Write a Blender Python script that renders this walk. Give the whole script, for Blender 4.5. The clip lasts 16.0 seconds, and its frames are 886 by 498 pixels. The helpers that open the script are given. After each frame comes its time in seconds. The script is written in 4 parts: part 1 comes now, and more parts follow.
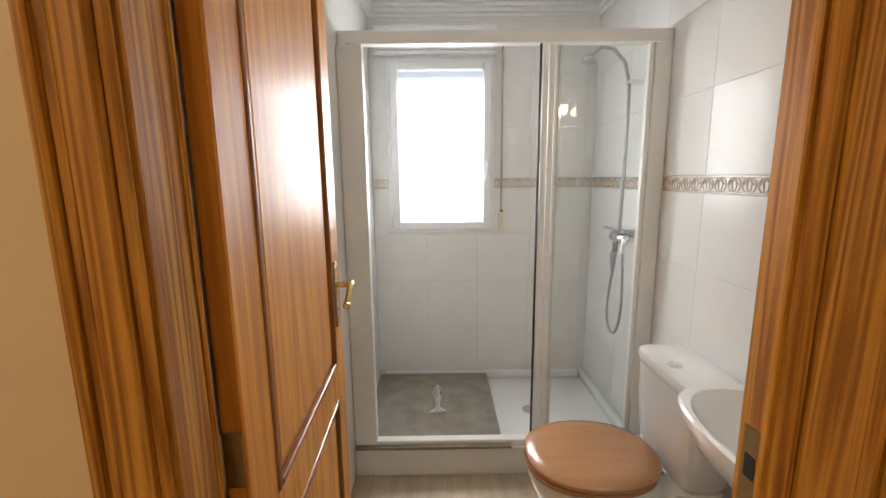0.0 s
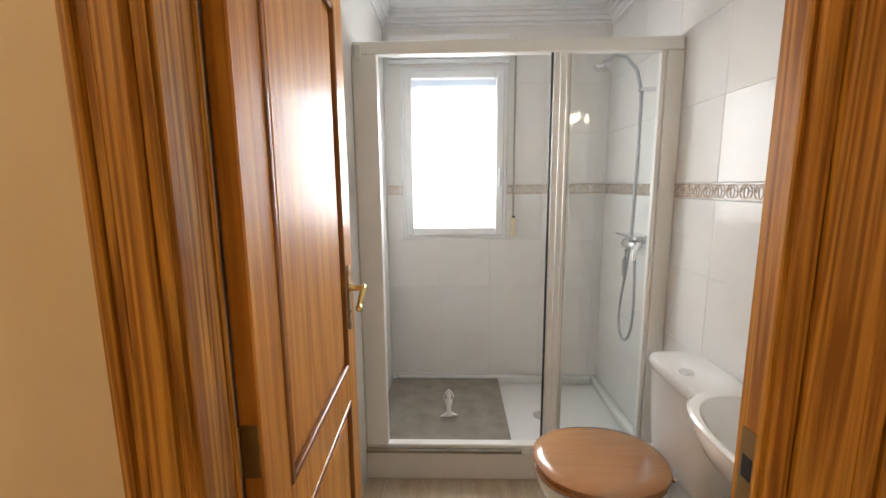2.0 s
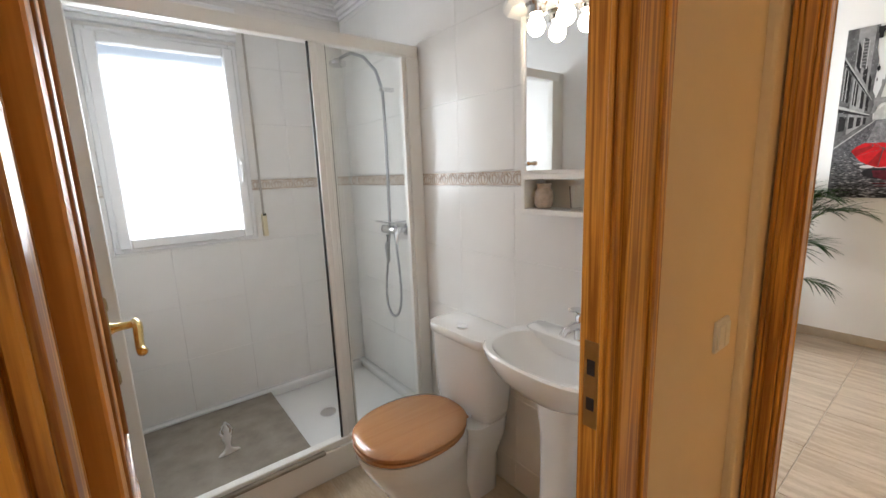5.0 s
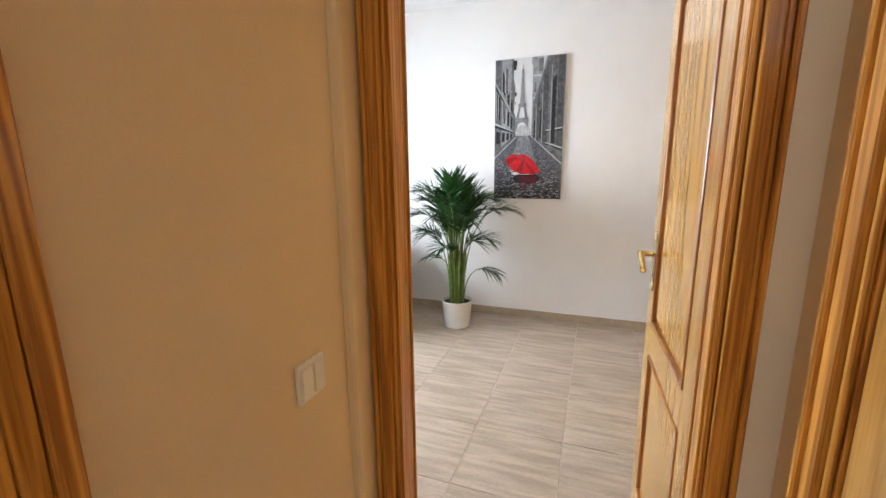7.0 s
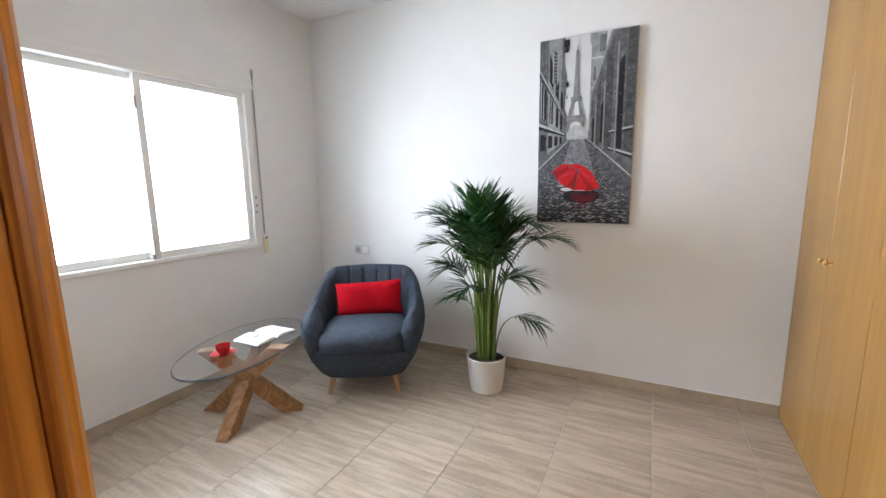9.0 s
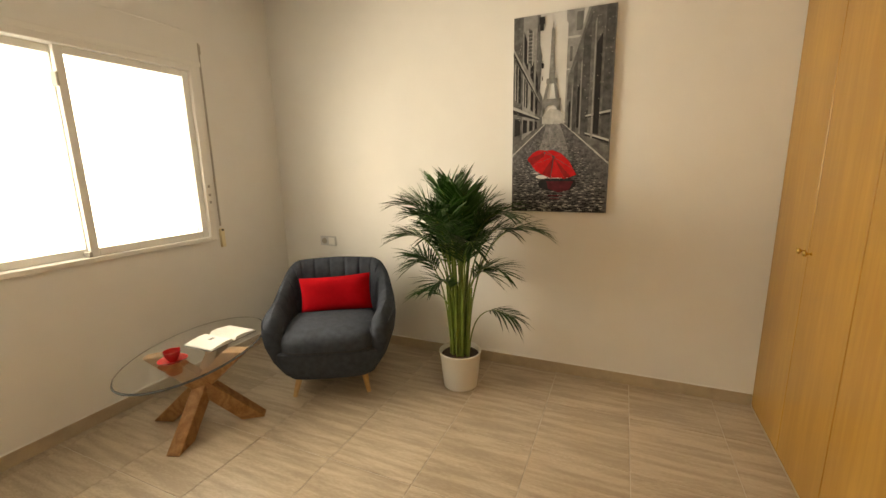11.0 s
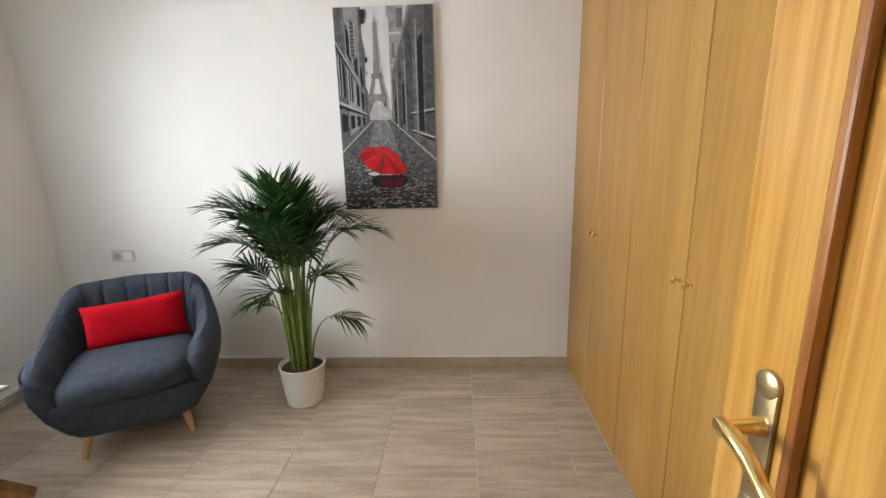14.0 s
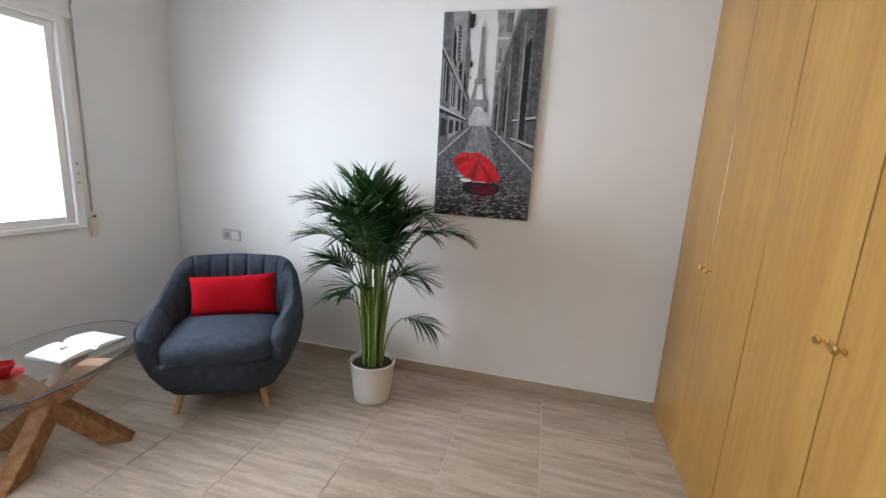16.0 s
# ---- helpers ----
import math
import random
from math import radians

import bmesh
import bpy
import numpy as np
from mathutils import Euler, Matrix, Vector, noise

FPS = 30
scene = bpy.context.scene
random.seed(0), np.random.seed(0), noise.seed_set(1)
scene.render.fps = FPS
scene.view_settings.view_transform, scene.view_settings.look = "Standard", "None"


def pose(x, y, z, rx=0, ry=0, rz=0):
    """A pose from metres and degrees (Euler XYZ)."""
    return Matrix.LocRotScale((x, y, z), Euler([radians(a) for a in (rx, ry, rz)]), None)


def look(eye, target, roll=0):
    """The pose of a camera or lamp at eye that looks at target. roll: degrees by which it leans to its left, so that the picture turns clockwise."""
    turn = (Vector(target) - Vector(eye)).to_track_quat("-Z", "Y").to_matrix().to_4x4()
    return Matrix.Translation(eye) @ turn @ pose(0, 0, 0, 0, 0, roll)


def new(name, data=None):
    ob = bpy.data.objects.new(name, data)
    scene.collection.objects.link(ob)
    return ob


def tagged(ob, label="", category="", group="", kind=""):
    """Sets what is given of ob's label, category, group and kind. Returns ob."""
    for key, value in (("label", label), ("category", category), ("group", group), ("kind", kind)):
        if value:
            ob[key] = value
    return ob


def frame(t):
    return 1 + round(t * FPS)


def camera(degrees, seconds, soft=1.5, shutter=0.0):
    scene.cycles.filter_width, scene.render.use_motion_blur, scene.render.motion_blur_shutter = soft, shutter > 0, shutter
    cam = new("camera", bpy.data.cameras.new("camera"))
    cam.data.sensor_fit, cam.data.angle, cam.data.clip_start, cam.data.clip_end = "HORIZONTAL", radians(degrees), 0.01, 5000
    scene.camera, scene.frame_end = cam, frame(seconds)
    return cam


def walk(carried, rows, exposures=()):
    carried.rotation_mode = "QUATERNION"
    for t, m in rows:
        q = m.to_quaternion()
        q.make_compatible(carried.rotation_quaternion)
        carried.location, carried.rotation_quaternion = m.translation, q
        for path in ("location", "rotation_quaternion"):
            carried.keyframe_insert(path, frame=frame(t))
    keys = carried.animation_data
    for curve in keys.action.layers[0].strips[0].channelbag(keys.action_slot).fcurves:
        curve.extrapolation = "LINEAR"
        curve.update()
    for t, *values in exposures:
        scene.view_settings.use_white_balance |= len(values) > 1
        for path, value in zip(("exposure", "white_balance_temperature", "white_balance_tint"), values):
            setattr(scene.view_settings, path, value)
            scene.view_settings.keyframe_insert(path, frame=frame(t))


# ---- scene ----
cam = camera(94.3, 16.0)
PATH = [
    (0, (0.041, -0.083, 1.407), (0.056, 1.889, 1.07), -0.6),
    (0.5, (0.054, -0.087, 1.4), (0.006, 1.883, 1.056), -0.7),
    (1, (0.062, -0.099, 1.405), (-0.003, 1.872, 1.076), -0.8),
    (1.5, (0.056, -0.103, 1.405), (-0.01, 1.871, 1.093), -0.6),
    (2, (0.052, -0.111, 1.409), (-0.001, 1.864, 1.101), -0.5),
    (2.5, (0.054, -0.11, 1.407), (0.056, 1.866, 1.1), -0.5),
    (3, (0.061, -0.103, 1.406), (0.162, 1.869, 1.091), -0.5),
    (3.2, (0.055, -0.097, 1.41), (0.225, 1.869, 1.09), -0.6),
    (5.3, (-0.221, -0.017, 1.41), (1.127, 1.412, 1.038), -2.1),
    (5.5, (-0.201, -0.033, 1.409), (1.236, 1.307, 1.035), -2.0),
    (6, (-0.124, -0.07, 1.406), (1.506, 1.024, 1.023), -1.6),
    (6.5, (0.065, -0.121, 1.387), (1.846, 0.696, 0.991), -1.1),
    (7, (0.327, -0.189, 1.395), (2.168, 0.491, 1.007), -0.6),
    (7.5, (0.541, -0.177, 1.368), (2.385, 0.486, 0.967), -1.4),
    (8, (0.805, -0.107, 1.358), (2.65, 0.582, 1.01), -2.2),
    (8.5, (1.019, -0.059, 1.372), (2.81, 0.77, 1.047), -2.0),
    (8.7, (1.106, -0.05, 1.383), (2.866, 0.846, 1.07), -1.0),
    (10.8, (1.328, 0.017, 1.419), (3.096, 0.867, 1.032), -1.1),
    (11, (1.337, 0.008, 1.419), (3.134, 0.792, 1.023), -1.1),
    (11.5, (1.354, -0.015, 1.402), (3.207, 0.615, 0.99), -1.2),
    (12, (1.381, -0.024, 1.412), (3.272, 0.465, 0.983), -1.1),
    (12.5, (1.4, -0.027, 1.415), (3.319, 0.338, 0.981), -1.1),
    (13, (1.414, -0.023, 1.415), (3.352, 0.217, 0.982), -0.9),
    (13.5, (1.419, -0.02, 1.413), (3.366, 0.133, 0.98), -1.2),
    (14, (1.424, -0.036, 1.417), (3.377, 0.041, 0.991), -1.3),
    (14.5, (1.44, -0.043, 1.422), (3.401, -0.004, 1.032), -0.5),
    (15, (1.458, -0.034, 1.442), (3.429, 0.023, 1.103), 0.6),
    (15.5, (1.484, 0.003, 1.448), (3.449, 0.197, 1.13), 1.1),
    (16, (1.512, -0.01, 1.404), (3.418, 0.456, 1.017), 3.3),
]
EXPOSURES = [(0, 0.05, 6900, 10), (3.2, 0.05, 6900, 10), (5.5, -0.05, 6400, 10), (7.0, 0.05, 6000, 10), (8.0, -0.1, 5900, 10), (8.7, -0.15, 5800, 10), (10.8, -0.68, 9900, 10), (12.4, -0.7, 13200, 10), (13.0, -0.55, 8000, 10), (13.6, -0.45, 6700, 10), (14.5, -0.42, 6200, 10), (16, -0.47, 5900, 10)]
walk(cam, [(t, look(e, g, r)) for t, e, g, r in PATH], EXPOSURES)

# ---- world and large lights ----
world = bpy.data.worlds.new("sky")
scene.world = world
world.use_nodes = True
wn = world.node_tree
sky = wn.nodes.new("ShaderNodeTexSky")
sky.sky_type = "NISHITA"
sky.sun_disc = False
sky.sun_elevation = radians(50)
sky.sun_rotation = radians(200)
wn.links.new(sky.outputs[0], wn.nodes["Background"].inputs[0])
wn.nodes["Background"].inputs[1].default_value = 0.15


def lamp(name, kind, m, power, colour, **kw):
    d = bpy.data.lights.new(name, kind)
    d.energy, d.color = power, colour
    if "size" in kw:
        d.shape = "RECTANGLE"
        d.size, d.size_y = kw["size"]
    if "radius" in kw:
        d.shadow_soft_size = kw["radius"]
    if "angle" in kw:
        d.angle = radians(kw["angle"])
    if "spread" in kw:
        d.spread = radians(kw["spread"])
    ob = new(name, d)
    ob.matrix_world = m
    return ob


lamp("sun", "SUN", look((0, 0, 9), (0.35, 1.0, 8.2)), 3.0, (1, 0.95, 0.86), angle=0.5)
lamp("bedroom_daylight", "AREA", look((2.667, 2.845, 1.52), (2.667, 0, 1.30)), 74, (0.92, 0.96, 1.0), size=(1.42, 1.17), spread=130)
lamp("bathroom_daylight", "AREA", look((0.056, 2.72, 1.59), (0.10, 0, 0.75)), 12, (0.90, 0.95, 1.0), size=(0.5, 0.85), spread=140)
# the hall has no visible lamp: this fill is added to brighten its walls
lamp("hall_fill", "POINT", pose(-1.45, 0.15, 2.20), 13, (1, 0.86, 0.68), radius=0.07)


# ---- materials ----
def mat(name, colour, rough=0.5, metal=0.0, spread=0.08, scale=6.0, bump=0.05, bscale=80.0, coat=0.0, obj_random=0.0, trans=0.0, sheen=0.0, spec=0.5):
    m = bpy.data.materials.new(name)
    m.use_nodes = True
    nt = m.node_tree
    N, L = nt.nodes, nt.links
    b = N["Principled BSDF"]
    tc = N.new("ShaderNodeTexCoord")
    n1 = N.new("ShaderNodeTexNoise")
    n1.inputs["Scale"].default_value, n1.inputs["Detail"].default_value = scale, 5
    L.new(tc.outputs["Object"], n1.inputs["Vector"])
    n2 = N.new("ShaderNodeTexNoise")
    n2.inputs["Scale"].default_value, n2.inputs["Detail"].default_value = bscale, 3
    L.new(tc.outputs["Object"], n2.inputs["Vector"])
    mix = N.new("ShaderNodeMath")
    mix.operation = "MULTIPLY_ADD"
    mix.inputs[1].default_value = 0.3
    L.new(n2.outputs[0], mix.inputs[0])
    L.new(n1.outputs[0], mix.inputs[2])
    src = mix.outputs[0]
    if obj_random:
        oi = N.new("ShaderNodeObjectInfo")
        m2 = N.new("ShaderNodeMath")
        m2.operation = "MULTIPLY_ADD"
        m2.inputs[1].default_value = obj_random
        L.new(oi.outputs["Random"], m2.inputs[0])
        L.new(src, m2.inputs[2])
        src = m2.outputs[0]
    r = N.new("ShaderNodeValToRGB")
    r.color_ramp.elements[0].position, r.color_ramp.elements[1].position = 0.35, 0.95 + obj_random
    r.color_ramp.elements[0].color = (*[c * (1 - spread) for c in colour], 1)
    r.color_ramp.elements[1].color = (*[min(1, c * (1 + spread)) for c in colour], 1)
    L.new(src, r.inputs[0])
    L.new(r.outputs[0], b.inputs["Base Color"])
    b.inputs["Roughness"].default_value, b.inputs["Metallic"].default_value = rough, metal
    b.inputs["Coat Weight"].default_value = coat
    b.inputs["Coat Roughness"].default_value = 0.12
    b.inputs["Transmission Weight"].default_value = trans
    b.inputs["Sheen Weight"].default_value = sheen
    b.inputs["Specular IOR Level"].default_value = spec
    if bump:
        bp = N.new("ShaderNodeBump")
        bp.inputs["Strength"].default_value, bp.inputs["Distance"].default_value = bump, 0.004
        L.new(n2.outputs[0], bp.inputs["Height"])
        L.new(bp.outputs[0], b.inputs["Normal"])
    return m


def wood(name, light, dark, stretch=(14, 14, 0.9), rings=5.0, distort=3.0, rough=0.3, coat=0.5, contrast=(0.3, 0.75), bump=0.06):
    """Grained wood, the grain running along the axis of least stretch."""
    m = bpy.data.materials.new(name)
    m.use_nodes = True
    nt = m.node_tree
    N, L = nt.nodes, nt.links
    b = N["Principled BSDF"]
    tc = N.new("ShaderNodeTexCoord")
    oi = N.new("ShaderNodeObjectInfo")
    off = N.new("ShaderNodeVectorMath")
    off.operation = "SCALE"
    off.inputs[3].default_value = 7.0
    cmb = N.new("ShaderNodeCombineXYZ")
    for i in range(3):
        L.new(oi.outputs["Random"], cmb.inputs[i])
    L.new(cmb.outputs[0], off.inputs[0])
    add = N.new("ShaderNodeVectorMath")
    L.new(tc.outputs["Object"], add.inputs[0])
    L.new(off.outputs[0], add.inputs[1])
    mp = N.new("ShaderNodeMapping")
    mp.inputs["Scale"].default_value = stretch
    L.new(add.outputs[0], mp.inputs["Vector"])
    n0 = N.new("ShaderNodeTexNoise")
    n0.inputs["Scale"].default_value, n0.inputs["Detail"].default_value = 0.55, 2
    L.new(mp.outputs[0], n0.inputs["Vector"])
    mul = N.new("ShaderNodeMath")
    mul.operation = "MULTIPLY"
    mul.inputs[1].default_value = rings * distort
    L.new(n0.outputs[0], mul.inputs[0])
    fr = N.new("ShaderNodeMath")
    fr.operation = "PINGPONG"
    fr.inputs[1].default_value = 1.0
    L.new(mul.outputs[0], fr.inputs[0])
    n1 = N.new("ShaderNodeTexNoise")
    n1.inputs["Scale"].default_value, n1.inputs["Detail"].default_value = 9.0, 4
    L.new(mp.outputs[0], n1.inputs["Vector"])
    ma = N.new("ShaderNodeMath")
    ma.operation = "MULTIPLY_ADD"
    ma.inputs[1].default_value = 0.5
    L.new(fr.outputs[0], ma.inputs[0])
    L.new(n1.outputs[0], ma.inputs[2])
    r = N.new("ShaderNodeValToRGB")
    r.color_ramp.elements[0].position, r.color_ramp.elements[1].position = contrast[0], contrast[1] + 0.3
    r.color_ramp.elements[0].color, r.color_ramp.elements[1].color = (*light, 1), (*dark, 1)
    L.new(ma.outputs[0], r.inputs[0])
    L.new(r.outputs[0], b.inputs["Base Color"])
    b.inputs["Roughness"].default_value = rough
    b.inputs["Coat Weight"].default_value, b.inputs["Coat Roughness"].default_value = coat, 0.1
    bp = N.new("ShaderNodeBump")
    bp.inputs["Strength"].default_value, bp.inputs["Distance"].default_value = bump, 0.003
    L.new(ma.outputs[0], bp.inputs["Height"])
    L.new(bp.outputs[0], b.inputs["Normal"])
    return m


WALL = mat("white_paint", (0.80, 0.79, 0.77), 0.75, spread=0.02, bump=0.06, bscale=220)
CREAM = mat("cream_paint", (0.80, 0.66, 0.46), 0.7, spread=0.03, bump=0.10, bscale=160)
CEIL = mat("ceiling_paint", (0.84, 0.84, 0.84), 0.8, spread=0.02, bump=0.03)
PINE = wood("varnished_pine", (0.66, 0.325, 0.055), (0.34, 0.125, 0.015), stretch=(30, 30, 0.7), rings=8, contrast=(0.52, 0.66), rough=0.34, coat=0.3)
LEAFW = wood("door_pine", (0.60, 0.33, 0.076), (0.44, 0.215, 0.038), stretch=(16, 16, 0.6), rings=6, contrast=(0.45, 0.8), rough=0.25, coat=0.7)
LEAFB = wood("bath_door_pine", (0.78, 0.36, 0.065), (0.56, 0.215, 0.028), stretch=(16, 16, 0.5), rings=5, contrast=(0.4, 0.9), rough=0.5, coat=0.13, bump=0.012)
MOULD = wood("dark_moulding", (0.42, 0.175, 0.036), (0.24, 0.08, 0.014), stretch=(16, 16, 1), rings=4)
BEECH = wood("wardrobe_veneer", (0.43, 0.24, 0.054), (0.315, 0.155, 0.029), stretch=(5, 5, 0.35), rings=2, contrast=(0.35, 0.9), rough=0.38, coat=0.3, bump=0.02)
OAK = wood("table_oak", (0.42, 0.22, 0.09), (0.25, 0.11, 0.035), stretch=(9, 9, 9), rough=0.5, coat=0.1)
BEECHLEG = wood("beech_leg", (0.62, 0.40, 0.20), (0.50, 0.29, 0.12), stretch=(12, 12, 1), rough=0.4, coat=0.2)
SEATW = wood("toilet_seat_wood", (0.47, 0.225, 0.085), (0.435, 0.20, 0.074), stretch=(1.2, 16, 16), rough=0.25, coat=0.8, contrast=(0.4, 1.0))
BRASS = mat("brass", (0.78, 0.58, 0.24), 0.22, metal=1, bump=0.02)
OLDBRASS = mat("old_brass", (0.45, 0.36, 0.20), 0.35, metal=1, spread=0.2)
CHROME = mat("chrome", (0.8, 0.8, 0.82), 0.12, metal=1, bump=0)
HOSE = mat("steel_hose", (0.42, 0.43, 0.45), 0.3, metal=1, bump=0.4, bscale=400)
CERAMIC = mat("white_ceramic", (0.83, 0.83, 0.82), 0.1, spread=0.01, bump=0, coat=0.6)
WTILE = mat("glazed_tile", (0.82, 0.81, 0.79), 0.10, spread=0.02, bump=0.03, bscale=9, spec=0.17)
GROUT = mat("grout", (0.62, 0.57, 0.50), 0.8)
ALU = mat("white_aluminium", (0.82, 0.81, 0.78), 0.35, spread=0.02, bump=0.01)
PVC = mat("white_pvc", (0.84, 0.85, 0.86), 0.3, spread=0.02, bump=0.01)
IVORY = mat("ivory_plastic", (0.78, 0.70, 0.50), 0.4, spread=0.03)
WPLAST = mat("white_plastic", (0.82, 0.82, 0.80), 0.35, spread=0.02, bump=0)
GREYPL = mat("pale_grey_plastic", (0.60, 0.61, 0.63), 0.35, spread=0.02, bump=0)
STRAP = mat("grey_strap", (0.42, 0.40, 0.36), 0.9, bump=0.4, bscale=300)
BLACK = mat("black_rubber", (0.02, 0.02, 0.02), 0.6)
FABRIC = mat("grey_fabric", (0.046, 0.057, 0.078), 0.95, spread=0.25, scale=30, bump=0.4, bscale=420, sheen=0.02, spec=0.2)
FABRICS = mat("grey_seam", (0.035, 0.04, 0.05), 0.95, spread=0.1)
RED = mat("red_cloth", (0.40, 0.003, 0.010), 0.85, spread=0.14, scale=14, bump=0.3, bscale=350, spec=0.1)
REDCER = mat("red_ceramic", (0.42, 0.01, 0.015), 0.2, spread=0.05, bump=0, coat=0.5)
POT = mat("white_pot", (0.80, 0.79, 0.77), 0.4, spread=0.02, bump=0.02)
SOIL = mat("soil", (0.055, 0.035, 0.025), 0.95, spread=0.5, scale=40, bump=1.0, bscale=120)
LEAF = mat("palm_leaf", (0.011, 0.046, 0.006), 0.4, spread=0.55, scale=9, bump=0.1, obj_random=0.5, spec=0.35)
STEM = mat("palm_stem", (0.12, 0.18, 0.032), 0.45, spread=0.35, scale=14)
PAPER = mat("paper", (0.82, 0.82, 0.80), 0.8, spread=0.02)
INK = mat("ink", (0.25, 0.25, 0.26), 0.8)
MATG = mat("taupe_bath_mat", (0.27, 0.235, 0.195), 0.95, spread=0.25, scale=12, bump=0.8, bscale=260)
GROUND = mat("pale_ground", (0.45, 0.42, 0.38), 0.9, spread=0.2)
STUCCO = mat("pale_stucco", (0.75, 0.72, 0.66), 0.85)
HILL = mat("dry_hill", (0.30, 0.28, 0.20), 0.95, spread=0.4)
TERRA = mat("terracotta", (0.40, 0.20, 0.12), 0.9)
GLASSD = mat("dark_pane", (0.08, 0.09, 0.10), 0.1)
BORDER = mat("border_cream", (0.77, 0.74, 0.70), 0.2, spread=0.1, scale=40)
BORDERM = mat("border_motif", (0.58, 0.47, 0.38), 0.25, spread=0.2, scale=60)


def tile_mat(name, light, dark, along):
    """Stoneware with streaks along one axis of the room."""
    m = wood(name, light, dark, stretch=along, rings=2, distort=1.5, rough=0.3, coat=0.12, contrast=(0.3, 0.8), bump=0.03)
    return m


FLOORT = tile_mat("streaked_stoneware", (0.60, 0.505, 0.40), (0.36, 0.285, 0.21), (50, 5, 5))
BATHT = tile_mat("beige_stoneware", (0.66, 0.56, 0.43), (0.46, 0.36, 0.25), (30, 4, 5))
SKIRT = mat("skirting_stoneware", (0.43, 0.345, 0.25), 0.35, spread=0.15, scale=12)


def glass_mat(name, tint, rough=0.0):
    m = bpy.data.materials.new(name)
    m.use_nodes = True
    b = m.node_tree.nodes["Principled BSDF"]
    b.inputs["Base Color"].default_value = (*tint, 1)
    b.inputs["Transmission Weight"].default_value = 1
    b.inputs["Roughness"].default_value = rough
    b.inputs["IOR"].default_value = 1.45
    return m


GLASS = glass_mat("clear_glass", (0.97, 0.99, 0.98))
FROST = glass_mat("frosted_glass", (0.97, 0.98, 1.0), 0.6)
MIRROR = bpy.data.materials.new("mirror")
MIRROR.use_nodes = True
MIRROR.node_tree.nodes["Principled BSDF"].inputs["Metallic"].default_value = 1
MIRROR.node_tree.nodes["Principled BSDF"].inputs["Roughness"].default_value = 0.02
MIRROR.node_tree.nodes["Principled BSDF"].inputs["Base Color"].default_value = (0.92, 0.93, 0.93, 1)


def glow_mat(name, colour, strength):
    m = bpy.data.materials.new(name)
    m.use_nodes = True
    b = m.node_tree.nodes["Principled BSDF"]
    b.inputs["Base Color"].default_value = (*colour, 1)
    b.inputs["Emission Color"].default_value = (*colour, 1)
    b.inputs["Emission Strength"].default_value = strength
    return m


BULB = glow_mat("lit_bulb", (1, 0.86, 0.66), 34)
SKYCARD = glow_mat("bright_sky", (0.95, 0.98, 1.0), 4.0)


# ---- mesh helpers ----
def box(bm, x0, y0, z0, x1, y1, z1, bevel=0.0, seg=1):
    x0, x1, y0, y1, z0, z1 = min(x0, x1), max(x0, x1), min(y0, y1), max(y0, y1), min(z0, z1), max(z0, z1)
    r = bmesh.ops.create_cube(bm, size=1, matrix=Matrix.LocRotScale(((x0 + x1) / 2, (y0 + y1) / 2, (z0 + z1) / 2), None, (x1 - x0, y1 - y0, z1 - z0)))
    if bevel:
        es = list({e for v in r["verts"] for e in v.link_edges})
        bmesh.ops.bevel(bm, geom=es, offset=bevel, segments=seg, affect="EDGES", profile=0.5)
    return bm


def B():
    return bmesh.new()


def boxes(*specs):
    bm = B()
    for s in specs:
        box(bm, *s)
    return bm


def rings(bm, loops, cap0=True, cap1=True, closed=True):
    """Skin a row of point loops."""
    rows = [[bm.verts.new(p) for p in lp] for lp in loops]
    n = len(rows[0])
    for a, b in zip(rows, rows[1:]):
        for i in range(n if closed else n - 1):
            bm.faces.new((a[i], a[(i + 1) % n], b[(i + 1) % n], b[i]))
    if cap0 and closed:
        bm.faces.new(list(reversed(rows[0])))
    if cap1 and closed:
        bm.faces.new(rows[-1])
    return bm


def turned(bm, prof, at=(0, 0, 0), n=24, axis="z"):
    """A turned body from (radius, height) pairs."""
    loops = []
    for r, h in prof:
        lp = []
        for i in range(n):
            a = 2 * math.pi * i / n
            c, s = r * math.cos(a), r * math.sin(a)
            q = {"z": (c, s, h), "y": (s, h, c), "x": (h, c, s)}[axis]
            lp.append((at[0] + q[0], at[1] + q[1], at[2] + q[2]))
        loops.append(lp)
    return rings(bm, loops)


def tube(bm, pts, r, n=8):
    """A round bar along points; r may be a list."""
    pts = [Vector(p) for p in pts]
    loops = []
    for i, p in enumerate(pts):
        d = (pts[min(i + 1, len(pts) - 1)] - pts[max(i - 1, 0)]).normalized()
        u = d.cross(Vector((0, 0, 1)))
        if u.length < 0.05:
            u = d.cross(Vector((1, 0, 0)))
        u.normalize()
        w = d.cross(u)
        rr = r[i] if isinstance(r, (list, tuple)) else r
        loops.append([p + rr * (math.cos(2 * math.pi * k / n) * u + math.sin(2 * math.pi * k / n) * w) for k in range(n)])
    return rings(bm, loops)


def oval(cx, cy, z, a, b, n=40, e=2.0, turn=0.0):
    out = []
    for i in range(n):
        t = 2 * math.pi * i / n
        c, s = math.cos(t), math.sin(t)
        x, y = a * math.copysign(abs(c) ** (2 / e), c), b * math.copysign(abs(s) ** (2 / e), s)
        out.append((cx + x * math.cos(turn) - y * math.sin(turn), cy + x * math.sin(turn) + y * math.cos(turn), z))
    return out


